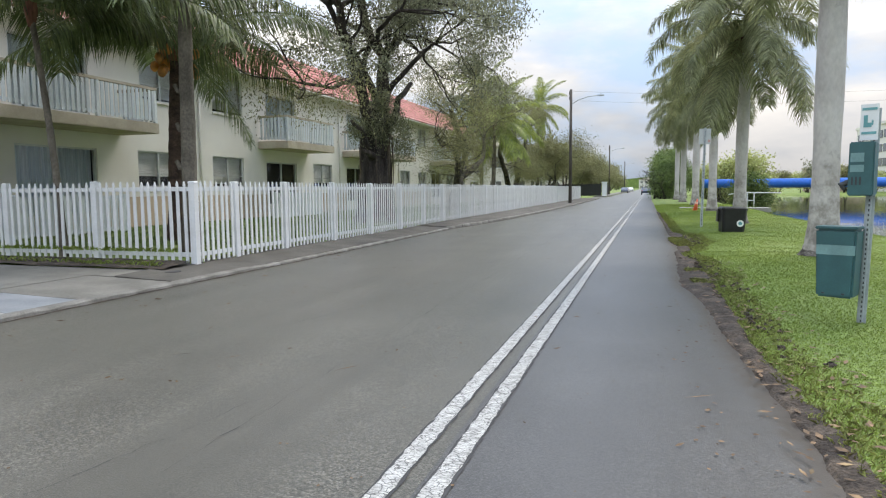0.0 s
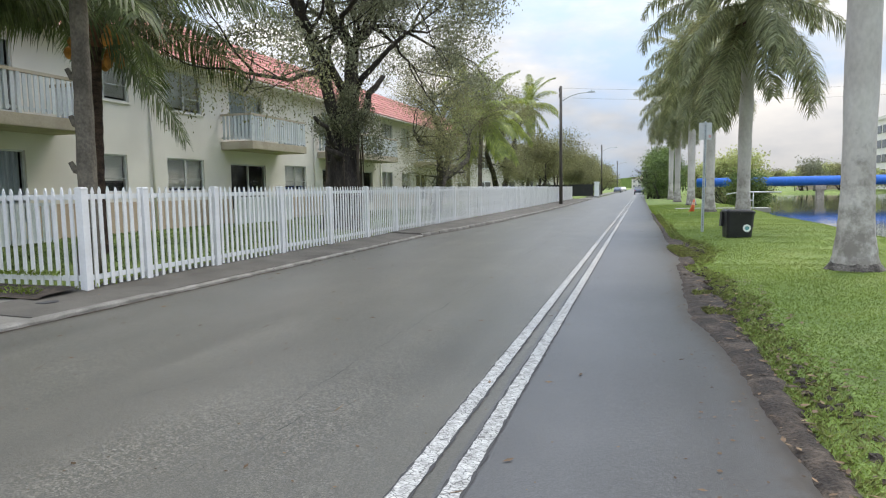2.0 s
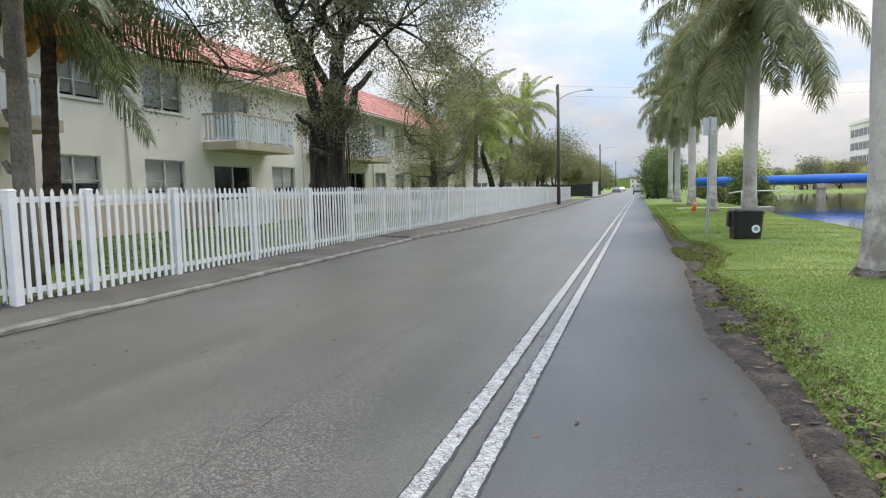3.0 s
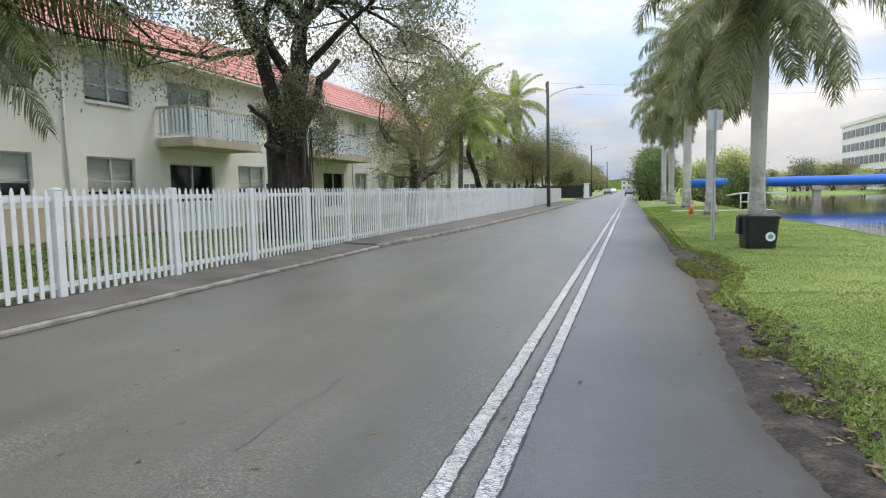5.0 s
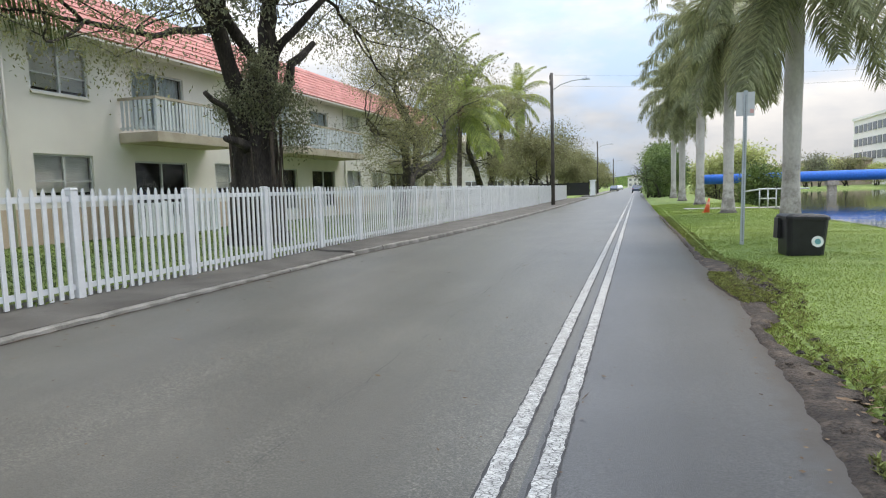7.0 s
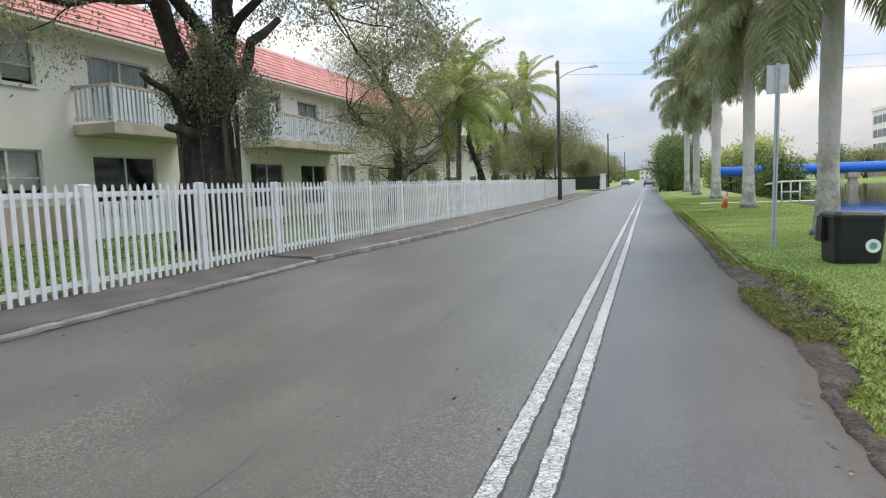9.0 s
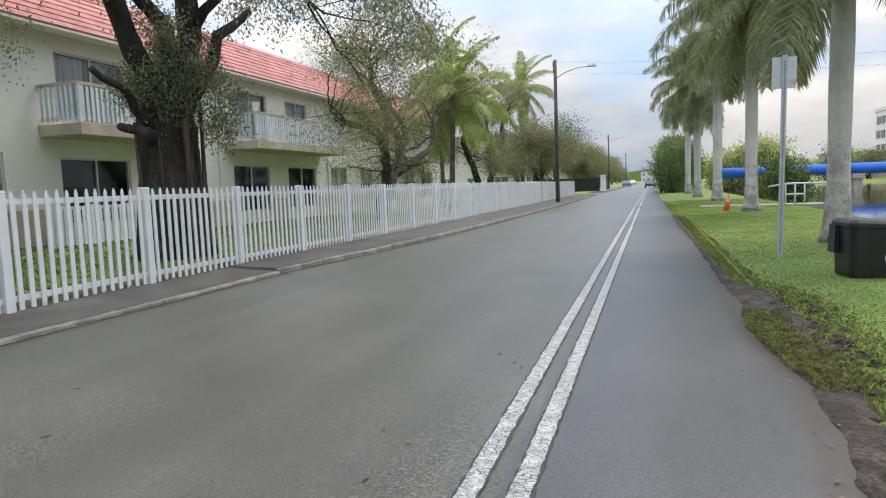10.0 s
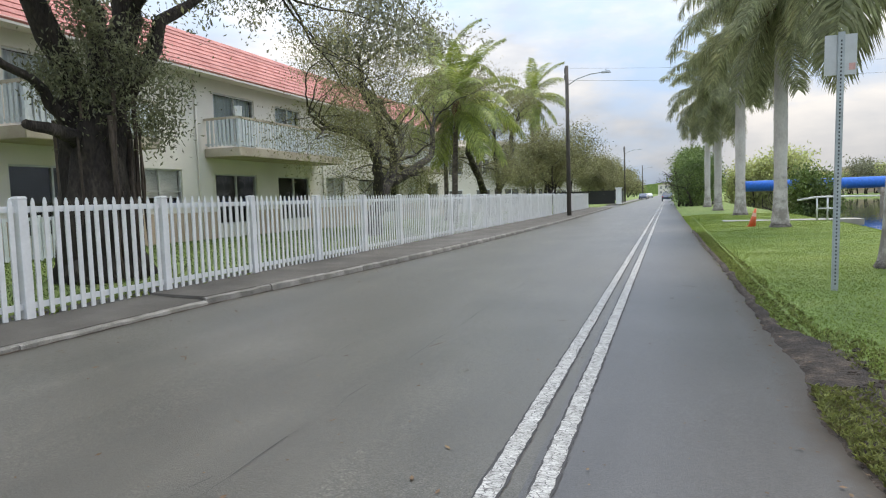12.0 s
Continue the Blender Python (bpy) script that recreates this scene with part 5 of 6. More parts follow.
limbs = [
    ([(0, -0.2, 2.5), (0, -0.46, 3.8), (0.05, -1.25, 5.35), (0, -2.0, 6.1), (0.1, -2.5, 6.5), (0.2, -3.2, 7.5)], 0.2),
    ([(0, -1.6, 5.35), (0.2, -3.0, 5.0), (0.1, -3.7, 4.75), (0, -5.4, 4.65)], 0.075),
    ([(0, 0.3, 3.4), (0, 0.3, 5.0), (0, -1.05, 5.8), (0, -2.0, 6.4), (-0.2, -3.2, 7.6)], 0.15),
    ([(0, 0.2, 2.6), (0, 0.78, 4.55), (0, 1.05, 5.9), (0, 1.15, 6.75), (-0.2, 0.3, 7.2), (-0.3, -0.3, 8.5)], 0.26),
    ([(0, 1.14, 6.6), (0.2, 1.7, 7.2), (0.3, 2.5, 7.8), (0.4, 3.3, 8.6)], 0.13),
    ([(0.2, 0.55, 3.3), (0.58, 1.3, 5.0), (0.72, 2.3, 5.75)], 0.14),
    ([(0, -0.4, 2.7), (0, -1.0, 3.4), (-0.1, -1.8, 3.85)], 0.1),
    ([(0.1, -0.5, 2.6), (0.2, -0.87, 2.72), (0.2, -1.5, 2.76)], 0.13),
    ([(0.2, 0.9, 5.2), (0.9, 1.4, 6.2), (1.5, 1.8, 6.9), (1.9, 2.1, 7.3)], 0.1),
    ([(0.1, 1.1, 6.6), (0.8, 0.6, 7.5), (1.6, 0.3, 8.1), (2.1, 0.0, 8.5)], 0.1),
    ([(0, -1.4, 5.5), (0.8, -1.9, 6.5), (1.6, -2.6, 7.0), (2.4, -3.2, 7.2)], 0.09),
    ([(0.3, 2.4, 7.7), (0.9, 3.1, 7.8), (1.6, 3.8, 7.5), (2.2, 4.5, 7.1)], 0.07),
    ([(0.3, 2.2, 7.6), (0.4, 3.2, 7.6), (0.6, 4.2, 7.3), (0.8, 5.0, 6.8)], 0.07),
]


def limb_set(s, tips, r, limbs, twig=2.0, side=1.5, ends=3, sides=4, depth=3, thin=1.0):
    """Long limbs along given bends, with twigs at their ends and along their outer halves."""
    for pts, rad in limbs:
        pts = [Vector(p) for p in pts]
        fine = []
        for i in range(len(pts) - 1):
            for q in range(3):
                fine.append(pts[i].lerp(pts[i + 1], q / 3) + Vector((r.gauss(0, 0.04), r.gauss(0, 0.04), 0)))
        fine.append(pts[-1])
        s.tube(fine, [rad * 1.2 * (1 - 0.5 * i / (len(fine) - 1)) for i in range(len(fine))], 10, 0.2)
        if len(pts) < 4:
            continue
        d = (pts[-1] - pts[-2]).normalized()
        for k in range(ends):
            nd = (d + Vector((r.gauss(0, 0.6), r.gauss(0, 0.6), r.gauss(0, 0.4)))).normalized()
            grow(s, tips, r, fine[-1], nd, twig, rad * 0.5 * thin, depth, 0.5, 0.08)
        for k in range(sides):
            at = fine[r.randint(len(fine) // 2, len(fine) - 2)]
            nd = Vector((r.gauss(0, 1), r.gauss(0, 1), r.gauss(0.5, 0.4))).normalized()
            grow(s, tips, r, at, nd, side, rad * 0.3 * thin, depth - 1, 0.5, 0.05)


limb_set(s, tips, r, limbs)
part("trunk", s, BARK, fig, smooth=True)
high = [t for t in tips if t[0].z > 5.0 + 0.1 * abs(t[0].x)]
part("crown", foliage(high, 62000, 0.27, 0.14, LEAF_GREY, 5, aspect=0.36, droop=0.9), LEAF_GREY, fig, "sparse grey-green leaves against the sky")
sprouts = []
for k in range(30):
    a = r.uniform(0, 6.3)
    z = r.triangular(2.4, 5.2, 3.7)
    d = r.uniform(0.5, 0.85 + 0.55 * max(0.0, 1.0 - 0.7 * abs(z - 4.0)))
    sprouts.append((Vector((math.cos(a) * d + 0.3, math.sin(a) * d + 0.3, z)), 0))
part("trunk_foliage", foliage(sprouts, 12000, 0.22, 0.1, LEAF_DARK, 6, flat=1.0, droop=0.9, aspect=0.36), LEAF_DARK, fig, "dense dark olive leaves sprouting on the trunk")
for k in range(28):
    a, d = r.gauss(0.5, 1.3), r.uniform(0.5, 0.8)
    z1 = r.uniform(1.2, 3.6)
    x0, y0 = math.cos(a) * d, math.sin(a) * d * 1.2
    part("hanging_root", Shape().tube([(x0, y0, z1), (x0 + r.gauss(0, 0.05), y0 + r.gauss(0, 0.05), z1 * 0.6), (x0 * 1.05, y0 * 1.05, r.uniform(0, z1 * 0.45))], [r.uniform(0.012, 0.05), r.uniform(0.012, 0.04), 0.012], 6), ROOTS, fig, "brown hanging aerial root")
tagged(part("drooping_foliage", foliage([(t + Vector((0, 0, -0.3)), 0) for t, _ in tips if t.z < 5.2] or tips[:10], 8000, 0.3, 0.08, LEAF_OLIVE, 8, flat=1.0, droop=1.2), LEAF_OLIVE, fig), "drooping olive twigs")



def bent_tree(x, y, limbs, seed, leaves, spread, size, mat, label, droop):
    tree = thing("tree", pose(x, y, 0.13), label, "tree")
    r_, s_, t_ = random.Random(seed), Shape(), []
    limb_set(s_, t_, r_, limbs, 1.5, 1.2, 4, 5, 3, 0.55)
    part("trunk", s_, BARK, tree, smooth=True)
    t_ = t_ + [(t + Vector((0, 0, -0.55)), k) for t, k in t_ if t.z < 4.6]
    part("crown", foliage(t_, leaves, spread, size, mat, seed, droop=droop, aspect=0.34), mat, tree)


bent_tree(-11.0, 37.4, [
    ([(0, 0, 0), (0, 0.5, 0.9), (0, 1.2, 1.7), (0, 2.6, 2.9)], 0.3),
    ([(0, 2.4, 2.8), (0.2, 1.8, 3.6), (0.3, 0.2, 4.6), (0.2, -0.8, 5.5), (0.2, -0.9, 6.2)], 0.15),
    ([(0, 0.8, 1.3), (0.2, 0.3, 2.3), (0.3, -0.1, 3.0), (0.5, -1.2, 3.6), (0.6, -2.4, 3.7), (0.7, -4.2, 3.7)], 0.19),
    ([(0.3, -0.1, 3.0), (0.2, 0.7, 3.8), (0.1, 0.5, 5.0), (-0.2, 0.2, 5.8)], 0.12),
    ([(0, 2.5, 2.9), (-0.2, 3.6, 3.6), (-0.2, 3.8, 4.3), (-0.3, 2.2, 5.0), (-0.4, 1.7, 5.5)], 0.15),
    ([(0, 1.7, 2.0), (0.3, 3.6, 2.6), (0.4, 6.0, 3.4), (0.3, 6.4, 4.7)], 0.18)],
    41, 46000, 0.34, 0.085, LEAF_OLIVE, "leaning black-trunked tree with wispy grey-green leaves", 0.8)
bent_tree(-11.3, 56.2, [
    ([(0, 0, 0), (0, -0.6, 1.0), (0, -1.4, 1.8), (0, -3.2, 3.0), (0, -4.6, 4.0), (0, -4.4, 5.3)], 0.24),
    ([(0, 1.2, 0), (0, 1.8, 1.0), (0, 2.4, 1.8), (0, 4.0, 3.2), (0, 6.2, 4.6), (0, 6.6, 6.2)], 0.24),
    ([(0, 2.4, 1.8), (0.1, 1.6, 2.8), (0.1, 0.9, 4.4), (0, 1.2, 6.2)], 0.17)],
    43, 38000, 0.42, 0.12, LEAF_OLIVE, "forked dark-trunked tree with olive leaves behind the fence", 0.6)
for k, (x, y, sd) in enumerate(((-10.2, 68, 51), (-11.2, 77, 52), (-10.4, 86, 53), (-11.5, 108, 54), (-10.5, 118, 55), (-11.0, 131, 56), (-10.6, 146, 57), (-11.2, 162, 58))):
    broad_tree(x, y, [((0, 0, 0), (0.1, 0.2, 1), 2.25, 0.2), ((0.1, 0.1, 0), (0.3, -0.4, 0.9), 2.25, 0.15)], sd, 30000, 0.6, 0.17, LEAF_OLIVE, "street tree with a rounded olive-green crown", depth=4, droop=0.4, shrink=0.78, up=0.25, clear=2.6, group="street trees along the far footpath")


# ---- lakeside: shrubs, hedge and far bank ----
def bush(name, x, y, rx, ry, h, count, size, mat, seed, label, z0=0.0, stems=7):
    r_ = random.Random(seed)
    b = thing(name, pose(x, y, ground_height(x, y)), label, "bush" if name == "bush" else "tree")
    s_, t_ = Shape(), []
    for k in range(stems):
        a = r_.uniform(0, 6.3)
        grow(s_, t_, r_, (r_.gauss(0, rx * 0.3), r_.gauss(0, ry * 0.3), 0), (math.cos(a) * 0.4, math.sin(a) * 0.4, 1), h * 0.4, 0.06 + 0.012 * h, 2, 0.4, 0.1)
    g_ = np.random.default_rng(seed)
    lobes = [(Vector((math.cos(a) * rx * q, math.sin(a) * ry * q, z0 + (h - z0) * w)), 0) for a, q, w in zip(g_.uniform(0, 6.3, 60), g_.uniform(0.2, 0.85, 60), g_.uniform(0.12, 0.9, 60)) if q * q + (w - 0.35) ** 2 < 0.75]
    part("stems", s_, BARK, b, smooth=True)
    part("crown", foliage(lobes, count, 0.13 * (rx + ry + h) / 2 * 0.9, size, mat, seed + 2, flat=0.8), mat, b)
    return b


bush("bush", 8.1, 60.5, 1.5, 1.5, 4.0, 10000, 0.24, LEAF_GREEN, 61, "dark green waterside shrub beside the dock")
bush("bush", 7.9, 63.5, 1.0, 1.2, 2.4, 4000, 0.26, LEAF_OLIVE, 62, "dry olive shrub at the shore")
bush("tree", 15.0, 112.0, 3.6, 3.4, 8.6, 9000, 0.5, LEAF_LIME_HAZED, 63, "yellow-green tree across the water, paled in colour for haze")
bush("tree", 10.8, 114.0, 3.2, 3.4, 7.4, 8000, 0.5, LEAF_LIME_HAZED, 64, "yellow-green tree across the water, paled in colour for haze")
for k, (y, h, x) in enumerate(((84.5, 5.0, 2.3), (88, 5.6, 2.6), (93, 6.0, 2.4), (98, 6.4, 2.8), (104, 6.8, 2.6), (112, 7.4, 3.0), (122, 8.0, 3.2), (135, 9.0, 3.6), (150, 9.5, 3.6), (168, 9.5, 4.5), (190, 10, 4.5))):
    bush("bush", x, y, 2.0, 2.6 + 0.03 * (y - 84), h, 9000 if y < 100 else 5000, 0.22 if y < 100 else 0.36, LEAF_GREEN, 80 + k, "tall dense dark green hedge shrub beside the road")
g_ = random.Random(9)
# paler leaf colours on the far bank paint in some haze
for k in range(16):
    x = 20 + k * 3.4 + g_.uniform(-1, 1)
    bush("tree", x, (153 if x < 44 else 148) + g_.uniform(-1, 8 if x < 44 else 0), g_.uniform(2.2, 3.6), 2.5, g_.uniform(3.4, 6.8) if x < 46 else g_.uniform(2.5, 4), 3000, 0.42, (LEAF_GREY, LEAF_LIME_HAZED, LEAF_OLIVE, LEAF_LIME_HAZED)[k % 4], 110 + k, "distant lakeside tree on the far bank", 1.0, 4)
for k in range(12):
    bush("tree", -16 + (k % 2) * 26 + g_.uniform(-3, 3), 200 + k * 14, 4.5, 5.5, g_.uniform(7, 10), 3000, 0.6, (LEAF_OLIVE, LEAF_GREEN)[k % 2], 140 + k, "distant rounded roadside tree", 1.5, 4)
backdrop = Shape()
for i in range(60):
    a = radians(-75 + 2.5 * i)
    backdrop.v += [(700 * math.sin(a), 700 * math.cos(a), -1), (700 * math.sin(a), 700 * math.cos(a), 12 + 7 * noise.noise((i * 0.7, 2, 0)) + 4 * noise.noise((i * 2.3, 5, 0)))]
    if i:
        backdrop.f.append((2 * i - 2, 2 * i, 2 * i + 1, 2 * i - 1))
setting("backdrop", backdrop, LEAF_GREEN, "far line of hazy trees")

# the blue pipeline over the water
pipe = thing("pipeline", pose(10, 96, -1.2), "bright blue painted pipeline crossing the lake on concrete piers", "pipe")
part("pipe", Shape().tube([(-3.0, 0, 3.05), (130, 0, 3.1)], [0.6, 0.6], 24), BLUE_PIPE, pipe, smooth=True)
for x in (11.6, 27, 43, 60):
    pier = Shape().box(x - 0.42, x + 0.42, -0.5, 0.5, -0.4, 1.9)
    pier.box(x - 0.62, x + 0.62, -0.65, 0.65, 1.9, 2.5)
    part("pier", pier, PIER, pipe, "weathered concrete pier", round_by=0.05)

# office block across the lake
office = thing("office_building", pose(50.3, 152, 0), "pale four-storey office block with dark window bands", "building")
body = Shape().box(0, 60, 0, 40, 0, 15.2)
part("wall", body, OFFICE, office)
for f in range(4):
    z = 2.6 + f * 3.2
    for i in range(18):
        part("window", Shape().box(1.2 + i * 3.2, 3.6 + i * 3.2, -0.12, 0.1, z, z + 1.75), OFFICE_GLASS, office)
    for i in range(12):
        part("window", Shape().box(-0.12, 0.1, 1.2 + i * 3.2, 3.6 + i * 3.2, z, z + 1.75), OFFICE_GLASS, office)
part("parapet", Shape().box(-0.3, 60.3, -0.3, 40.3, 15.2, 15.9), OFFICE, office)
annex = thing("annex_building", pose(38, 178, 0), "low tan building below the office block", "building")
part("wall", Shape().box(0, 30, 0, 12, 0, 5.5), STUCCO_TAN, annex)
part("roof", Shape().box(-0.4, 30.4, -0.4, 12.4, 5.5, 6.0), SLAB_EDGE, annex)

# dock slab and railing
setting("pavement_dock", Shape().box(2.1, 7.6, 46.9, 48.3, -0.2, 0.06), SLAB, "pale concrete path to the dock")
rail = thing("dock_railing", pose(5.75, 46.6, 0.03), "white metal handrail at the dock ramp", "railing")
for x in (0.0, 0.4, 0.8):
    part("railing_post", Shape().tube([(x, 0, 0), (x, 0, 1.02)], [0.035, 0.035], 8), WHITE_METAL, rail, smooth=True)
part("top_rail", Shape().tube([(-0.75, 0, 0.9), (0, 0, 1.02), (0.84, 0, 1.02), (2.4, 0.2, 1.0)], [0.04, 0.04, 0.04, 0.03], 8), WHITE_METAL, rail, smooth=True)
part("mid_rail", Shape().tube([(0, 0, 0.52), (0.4, 0, 0.52), (0.8, 0, 0.52)], [0.03, 0.03, 0.03], 8), WHITE_METAL, rail, smooth=True)

# ---- street furniture on the lawn ----
def u_post(parent, height, holes=True, lean=None):
    m = lean or Matrix()
    s_ = Shape()
    s_.box(-0.012, 0.012, -0.004, 0.004, 0, height, 0, m)
    for k in (-1, 1):
        s_.box(min(k * 0.012, k * 0.016), max(k * 0.012, k * 0.016), -0.004, 0.03, 0, height, 0, m)
        s_.box(min(k * 0.016, k * 0.042), max(k * 0.016, k * 0.042), 0.026, 0.03, 0, height, 0, m)
    post = part("post", s_, GALV, parent, "perforated galvanised steel post")
    if holes:
        n = int(height / 0.05)
        hs = Shape()
        for i in range(n):
            hs.box(-0.006, 0.006, -0.0065, -0.0035, 0.03 + i * 0.05, 0.055 + i * 0.05, 0, m)
        tagged(part("holes", hs, HOLE, post), kind="stuff")
    return post


station = thing("waste_bag_station", pose(2.2, 8.0, 0.02, 0, 0, -28), "green pet waste station with dispenser, bin and sign", "waste station")
u_post(station, 2.22, lean=pose(0, 0, 0, 0, 1.2, 0))
disp = part("dispenser", Shape().box(-0.14, 0.09, -0.17, -0.01, 1.34, 1.88, 0.02), GREEN_BOX, station, round_by=0.012)
part("dispenser_label", Shape().box(-0.12, 0.0, -0.173, -0.169, 1.68, 1.77), GREEN_PALE, disp, "pale faded label")
for i in range(3):
    part("slot", Shape().box(-0.105 + i * 0.035, -0.09 + i * 0.035, -0.174, -0.169, 1.45, 1.53), HOLE, disp)
part("instruction_label", Shape().box(-0.12, 0.0, -0.173, -0.169, 1.58, 1.65), GREEN_PALE, disp, "faded instruction label")
part("bag_end", Shape().tube([(-0.13, -0.14, 1.49), (-0.2, -0.15, 1.45), (-0.17, -0.15, 1.40)], [0.02, 0.035, 0.012], 7, 0.4), HOLE, disp, "black bag end sticking out")
bin_ = Shape()
for z, w in ((0.30, 0.165), (1.0, 0.185)):
    bin_.v += [(-w * 1.12 - 0.17, -0.28, z), (w * 0.9 - 0.17, -0.28, z), (w * 0.9 - 0.17, -0.012, z), (-w * 1.12 - 0.17, -0.012, z)]
bin_.f += [(3, 2, 1, 0), (0, 1, 5, 4), (1, 2, 6, 5), (2, 3, 7, 6), (3, 0, 4, 7), (4, 5, 6, 7)]
wb = part("waste_bin", bin_, GREEN_BOX, station, round_by=0.02)
part("lid", Shape().box(-0.385, 0.005, -0.29, -0.008, 1.0, 1.03), GREEN_BOX, wb, round_by=0.01)
part("band", Shape().box(-0.365, -0.012, -0.2825, -0.2795, 0.74, 0.84), GREEN_PALE, wb, "paler horizontal band")
for x in (-0.3, -0.12):
    part("drain_hole", Shape().box(x, x + 0.03, -0.2835, -0.279, 0.335, 0.35), HOLE, wb)
sg = part("sign_panel", Shape().box(-0.085, 0.075, -0.02, -0.014, 1.9, 2.26), SIGN_WHITE, station, "white sign with a dog pictogram and bars")
part("pictogram", Shape().box(-0.055, -0.02, -0.0235, -0.0205, 2.03, 2.15).box(-0.02, 0.015, -0.0235, -0.0205, 2.03, 2.075).box(0.015, 0.03, -0.0235, -0.0205, 2.05, 2.1), TEAL, sg)
part("text_bar", Shape().box(-0.07, 0.06, -0.0235, -0.0205, 1.96, 1.985), TEAL, sg)
part("text_bar", Shape().box(-0.07, 0.06, -0.0235, -0.0205, 2.2, 2.225), TEAL, sg)

# black bin with a round sticker
can = thing("trash_bin", pose(2.58, 22.72, 0.02, 0, 2.0, 6), "black square plastic trash bin with round sticker", "trash bin")
c = Shape()
ring = lambda w, z: [(w * x, w * y, z) for x, y in ((-1, -0.8), (-0.8, -1), (0.8, -1), (1, -0.8), (1, 0.8), (0.8, 1), (-0.8, 1), (-1, 0.8))]
for z, w in ((0, 0.31), (0.02, 0.325), (0.7, 0.365)):
    c.v += ring(w, z)
for k in range(2):
    for i in range(8):
        a, b = k * 8 + i, k * 8 + (i + 1) % 8
        c.f.append((a, b, b + 8, a + 8))
c.f += [tuple(reversed(range(8))), tuple(range(16, 24))]
part("body", c, BLACK_BIN, can, round_by=0.012)
lid = Shape()
for z, w in ((0.70, 0.385), (0.76, 0.385), (0.80, 0.33)):
    lid.v += ring(w, z)
for k in range(2):
    for i in range(8):
        a, b = k * 8 + i, k * 8 + (i + 1) % 8
        lid.f.append((a, b, b + 8, a + 8))
lid.f += [tuple(reversed(range(8))), tuple(range(16, 24))]
part("lid", lid, BLACK_BIN, can, round_by=0.008)
part("flap", Shape().box(-0.42, -0.36, 0.05, 0.3, 0.32, 0.72, 0.1), BLACK_BIN, can, "black side flap")
tilt = pose(0.17, -0.348, 0.30, 90 - 3, 0, 0)
dsc = Shape().tube([(0, 0, -0.002), (0, 0, 0.008)], [0.105, 0.105], 24)
part("sticker", dsc, STICKER, can, "round white sticker with teal print", m=tilt)
part("print", Shape().tube([(0, 0, 0.008), (0, 0, 0.010)], [0.055, 0.055], 20), TEAL, can, "teal print on the sticker", m=tilt)

# road sign seen from behind
sign = thing("road_sign", pose(1.85, 24.9, 0.0, 0, 0, 180), "road sign on a galvanised post seen from behind", "road sign")
lean = pose(0, 0, 0, 0, -0.8, 0)
part("post", Shape().box(-0.042, 0.042, -0.03, 0.006, 0, 3.5, 0, lean), GALV, sign, "galvanised channel post", round_by=0.006)
hs = Shape()
for i in range(66):
    hs.box(-0.009, 0.009, 0.0055, 0.0085, 0.12 + i * 0.05, 0.145 + i * 0.05, 0, lean)
tagged(part("post_holes", hs, HOLE, sign), kind="stuff")
pl = Shape().box(-0.19, 0.19, -0.041, -0.035, 2.94, 3.47, 0, lean)
panel = part("panel", pl, SIGN_BACK, sign, "bare metal back of a sign")
part("decal", Shape().box(-0.175, -0.10, -0.034, -0.032, 3.0, 3.09, 0, lean), plain("pale_red_print", (0.6, 0.35, 0.32), 0.6), panel, "small faded red sticker")

# leaning traffic cone
cone = thing("traffic_cone", pose(2.72, 42.2, 0.02, 0, 10, 0), "faded orange traffic cone leaning on the lawn", "traffic cone")
part("cone", Shape().tube([(0, 0, 0.03), (0, 0, 0.35), (0, 0, 0.72)], [0.14, 0.09, 0.035], 14), ORANGE, cone, smooth=True)
part("base", Shape().box(-0.19, 0.19, -0.19, 0.19, 0, 0.035), ORANGE, cone, round_by=0.02)
part("collar", Shape().tube([(0, 0, 0.42), (0, 0, 0.56)], [0.085, 0.064], 14), plain("pale_collar", (0.75, 0.42, 0.32), 0.5), cone, "pale worn collar")


def utility_pole(x, y, height, arm, seed):
    p = thing("utility_pole", pose(x, y, 0.1, 0, 0, 0), "tall dark wooden utility pole with a street lamp arm", "utility pole")
    part("pole", Shape().tube([(0, 0, 0), (0, 0, height * 0.5), (0, 0, height)], [0.15, 0.13, 0.11], 12), POLE_WOOD, p, smooth=True)
    pts = [(0.1, 0, height - 1.25), (0.7, 0, height - 0.9), (1.5, 0, height - 0.68), (arm - 0.3, 0, height - 0.62)]
    part("lamp_arm", Shape().tube(pts, [0.035] * 4, 8), GALV, p, smooth=True)
    head = Shape().box(arm - 0.35, arm + 0.3, -0.12, 0.12, height - 0.68, height - 0.56, 0.2)
    part("lamp_head", head, GALV, p, round_by=0.02)
    part("bracket", Shape().box(-0.16, -0.1, -0.08, 0.08, height - 0.5, height - 0.15).box(-0.16, -0.1, -0.08, 0.08, height - 0.9, height - 0.62), POLE_WOOD, p)
    part("photocell", Shape().tube([(arm, 0, height - 0.56), (arm, 0, height - 0.46)], [0.05, 0.04], 8), GALV, p)
    return p


utility_pole(-6.62, 59.15, 9.95, 2.55, 1)
utility_pole(-7.4, 132, 9.5, 2.55, 2)
utility_pole(-7.4, 215, 9.5, 2.5, 3)
wires = thing("overhead_wire", pose(-6.62, 59.15, 8.9), "thin overhead wire slung across the street", "wire")
for k, (dx, dy, z) in enumerate(((40, 6, 1.0), (40, 6, 0.2))):
    part("wire", Shape().tube([(dx * u, dy * u, z - 3.0 * (u - u * u)) for u in [i / 12 for i in range(13)]], [0.006] * 13, 5), WIRE, wires)

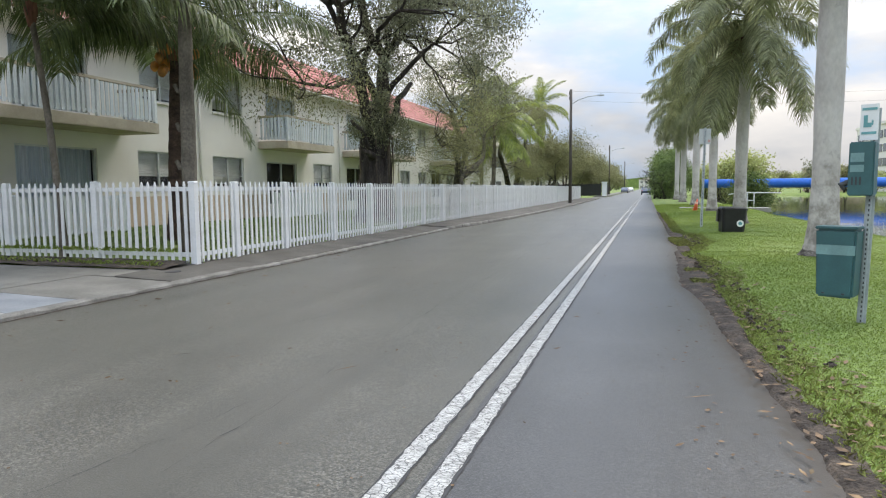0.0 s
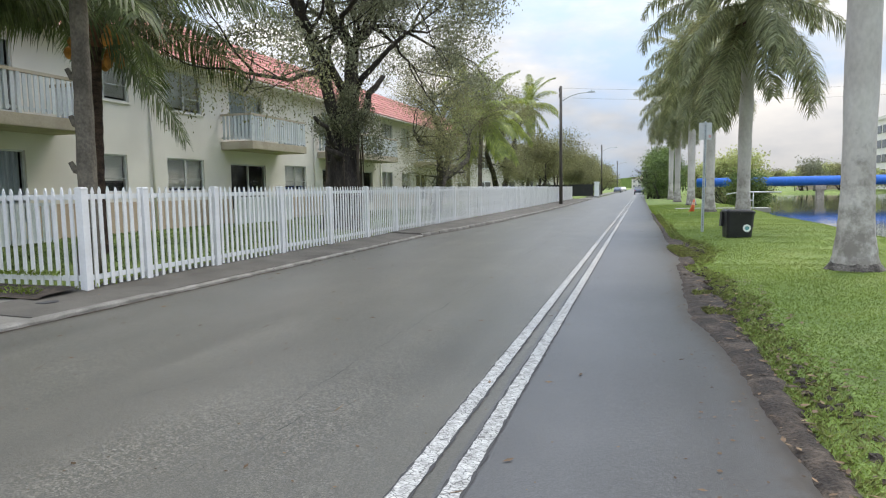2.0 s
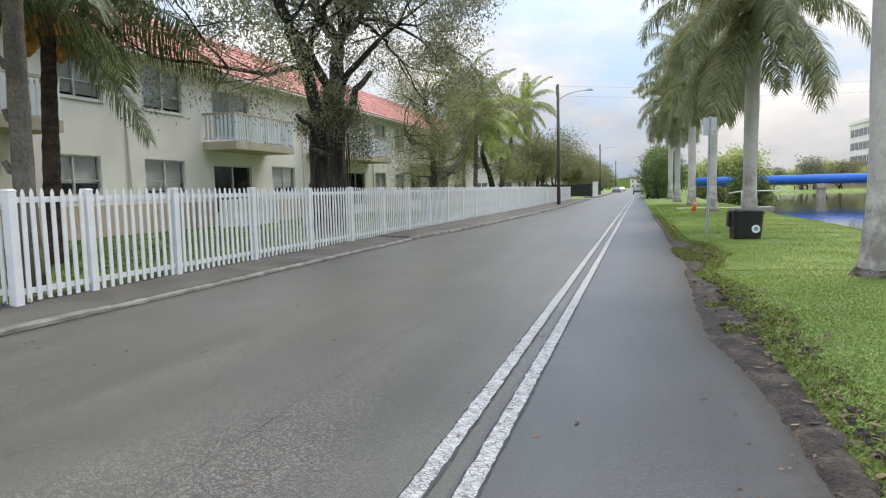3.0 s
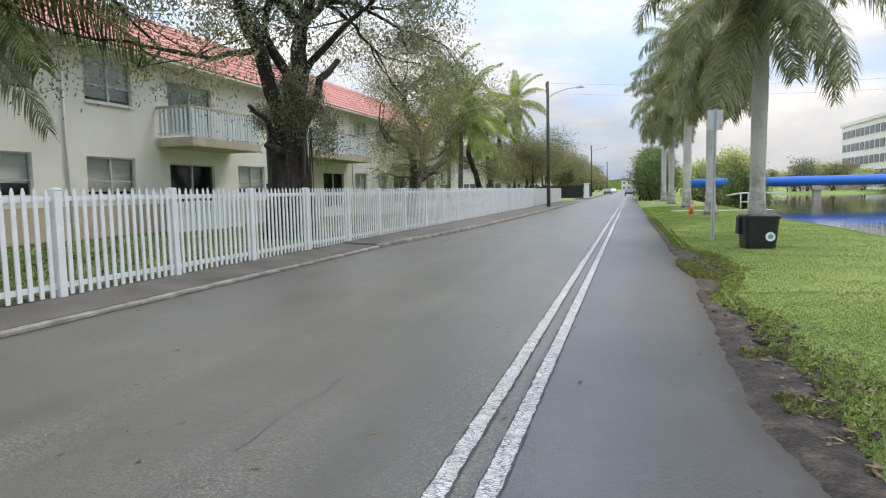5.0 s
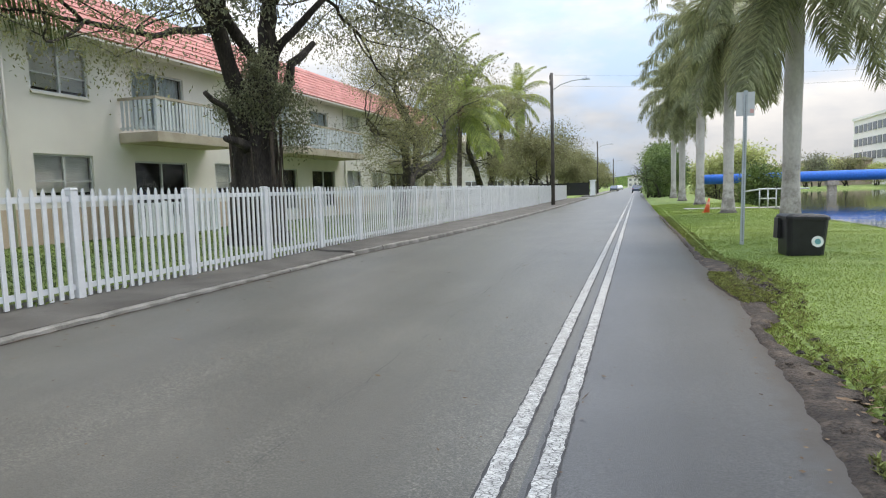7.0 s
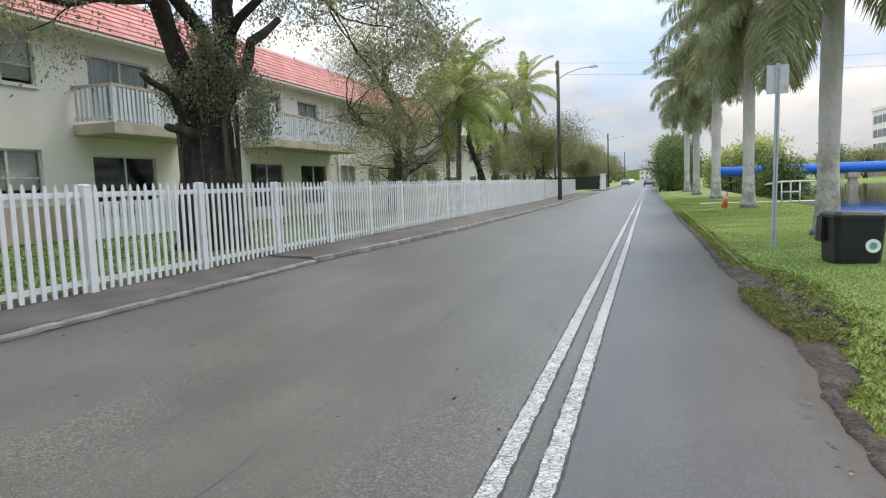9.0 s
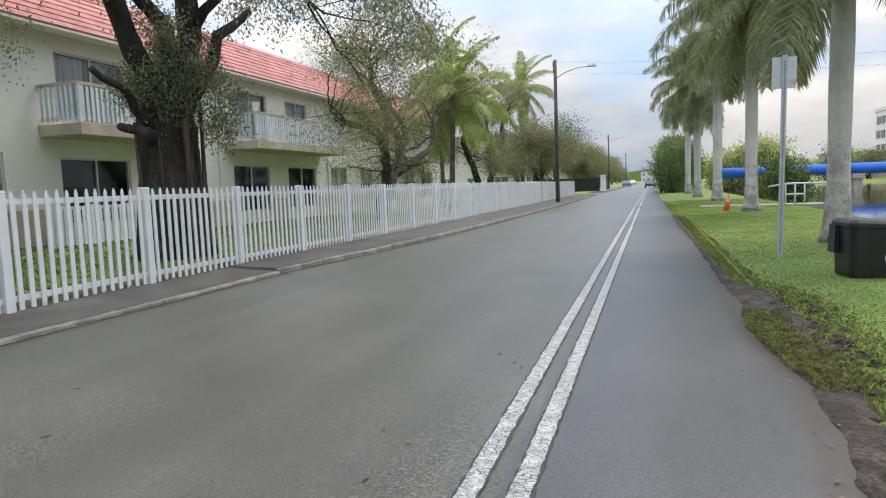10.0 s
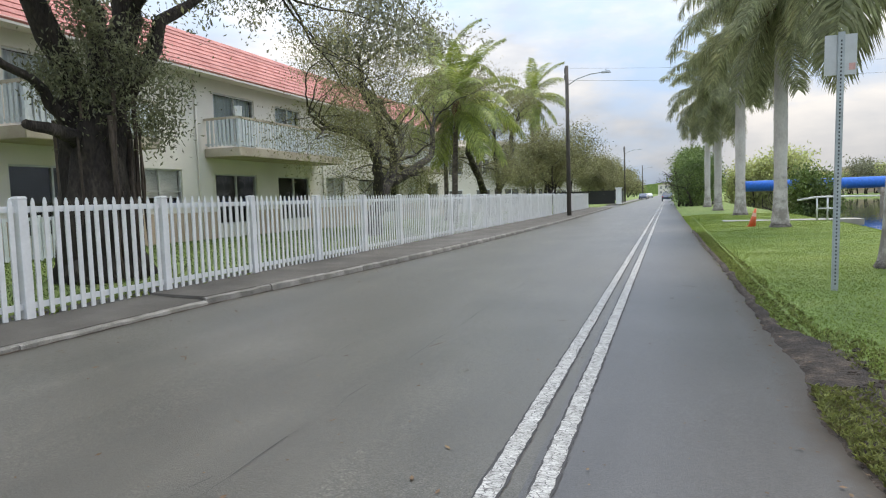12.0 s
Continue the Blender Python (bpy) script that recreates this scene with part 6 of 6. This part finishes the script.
# ---- beyond the side street ----
gate = thing("black_fence", pose(-7.0, 106, 0.1), "black metal fence screened with dark mesh", "fence")
part("screen", Shape().box(-9.0, -0.2, -0.03, 0.03, 0.1, 1.9), BLACK_METAL, gate, "dark mesh screen")
part("screen", Shape().box(-0.03, 0.03, 0.1, 16, 0.1, 1.9), BLACK_METAL, gate, "dark mesh screen")
for i in range(7):
    part("fence_post", Shape().box(-0.2 - i * 1.45 - 0.05, -0.2 - i * 1.45 + 0.05, -0.05, 0.05, 0, 2.05), BLACK_METAL, gate)
pillar = thing("gate_pillar", pose(-6.6, 105.5, 0.1), "white rendered gate pillar with a cap", "pillar")
part("shaft", Shape().box(-0.35, 0.35, -0.35, 0.35, 0, 2.1), SIGN_WHITE, pillar, round_by=0.02)
part("cap", Shape().box(-0.45, 0.45, -0.45, 0.45, 2.1, 2.25), SIGN_WHITE, pillar, round_by=0.02)


def far_house(x0, x1, y0, y1, h, label, storeys=2):
    b = thing("house", pose(x0, y0, 0.0), label, "building")
    w, d = x1 - x0, y1 - y0
    part("wall", Shape().box(0, w, 0, d, 0, h), STUCCO, b)
    part("roof", Shape().box(-0.4, w + 0.4, -0.4, d + 0.4, h, h + 0.3).box(0.5, w - 0.5, 0.5, d - 0.5, h + 0.3, h + 1.3, 0.5), SLAB_EDGE, b)
    for f in range(storeys):
        z = 1.0 + f * 2.9
        for i in range(int(w // 2.8)):
            win = part("window", Shape().box(0.9 + i * 2.8, 2.2 + i * 2.8, -0.05, 0.05, z, z + 1.3), OFFICE_GLASS, b)
            part("frame", Shape().box(0.8 + i * 2.8, 2.3 + i * 2.8, -0.075, -0.052, z + 1.3, z + 1.4).box(0.8 + i * 2.8, 2.3 + i * 2.8, -0.09, -0.052, z - 0.1, z).box(1.52 + i * 2.8, 1.58 + i * 2.8, -0.075, -0.052, z, z + 1.3).box(0.9 + i * 2.8, 2.2 + i * 2.8, -0.075, -0.052, z + 0.62, z + 0.68), SIGN_WHITE, win)
        for i in range(int(d // 3.2)):
            win = part("window", Shape().box(w - 0.05, w + 0.05, 1.0 + i * 3.2, 2.4 + i * 3.2, z, z + 1.3), OFFICE_GLASS, b)
            part("frame", Shape().box(w + 0.052, w + 0.075, 0.9 + i * 3.2, 2.5 + i * 3.2, z + 1.3, z + 1.4).box(w + 0.052, w + 0.075, 1.67 + i * 3.2, 1.73 + i * 3.2, z, z + 1.3), SIGN_WHITE, win)
    return b


far_house(-30, -13.2, 76, 88, 6.2, "two-storey cream apartment house behind street trees")
far_house(-28, -14, 112, 126, 5.8, "pale house behind the black fence")
far_house(-6, 14, 420, 440, 6, "distant pale building closing the street", 2)


def car(x, y, turn, paint, label):
    c_ = thing("car", pose(x, y, 0.0, 0, 0, turn), label, "car")
    b = Shape()
    prof_ = [(-2.1, 0.35), (-2.15, 0.75), (-1.9, 0.95), (-1.35, 1.0), (-0.9, 1.42), (0.55, 1.45), (1.2, 1.02), (2.0, 0.88), (2.12, 0.6), (2.05, 0.32)]
    n_ = len(prof_)
    b.v = [(-0.84 * (0.82 if z > 1.1 else 1), yy, z) for yy, z in prof_] + [(0.84 * (0.82 if z > 1.1 else 1), yy, z) for yy, z in prof_]
    b.f = [tuple(range(n_)), tuple(reversed(range(n_, 2 * n_)))] + [(i, n_ + i, n_ + (i + 1) % n_, (i + 1) % n_) for i in range(n_)]
    part("body", b, paint, c_, round_by=0.05)
    part("rear_window", Shape().poly([(-0.6, -1.33, 1.04), (0.6, -1.33, 1.04), (0.55, -0.97, 1.375), (-0.55, -0.97, 1.375)]), OFFICE_GLASS, c_)
    for sx in (-1, 1):
        part("tail_light", Shape().box(sx * 0.7 - 0.1, sx * 0.7 + 0.1, -2.16, -2.05, 0.72, 0.86), LAMP_LENS, c_)
        for yy in (-1.3, 1.3):
            wheel = part("wheel", Shape().tube([(sx * 0.68, yy, 0.32), (sx * 0.87, yy, 0.32)], [0.32, 0.32], 18), TYRE, c_)
            part("rim", Shape().tube([(sx * 0.8, yy, 0.32), (sx * 0.885, yy, 0.32)], [0.19, 0.19], 14), GALV, wheel)
    return c_


car(-0.5, 132, 0, CAR_PAINT, "dark blue car parked at the road edge")
car(-6.0, 190, 0, CAR_WHITE, "pale car parked far down the street")
car(-6.0, 176, 180, CAR_PAINT, "dark car parked far down the street")
car(-5.9, 230, 180, CAR_WHITE, "pale car parked far down the street")
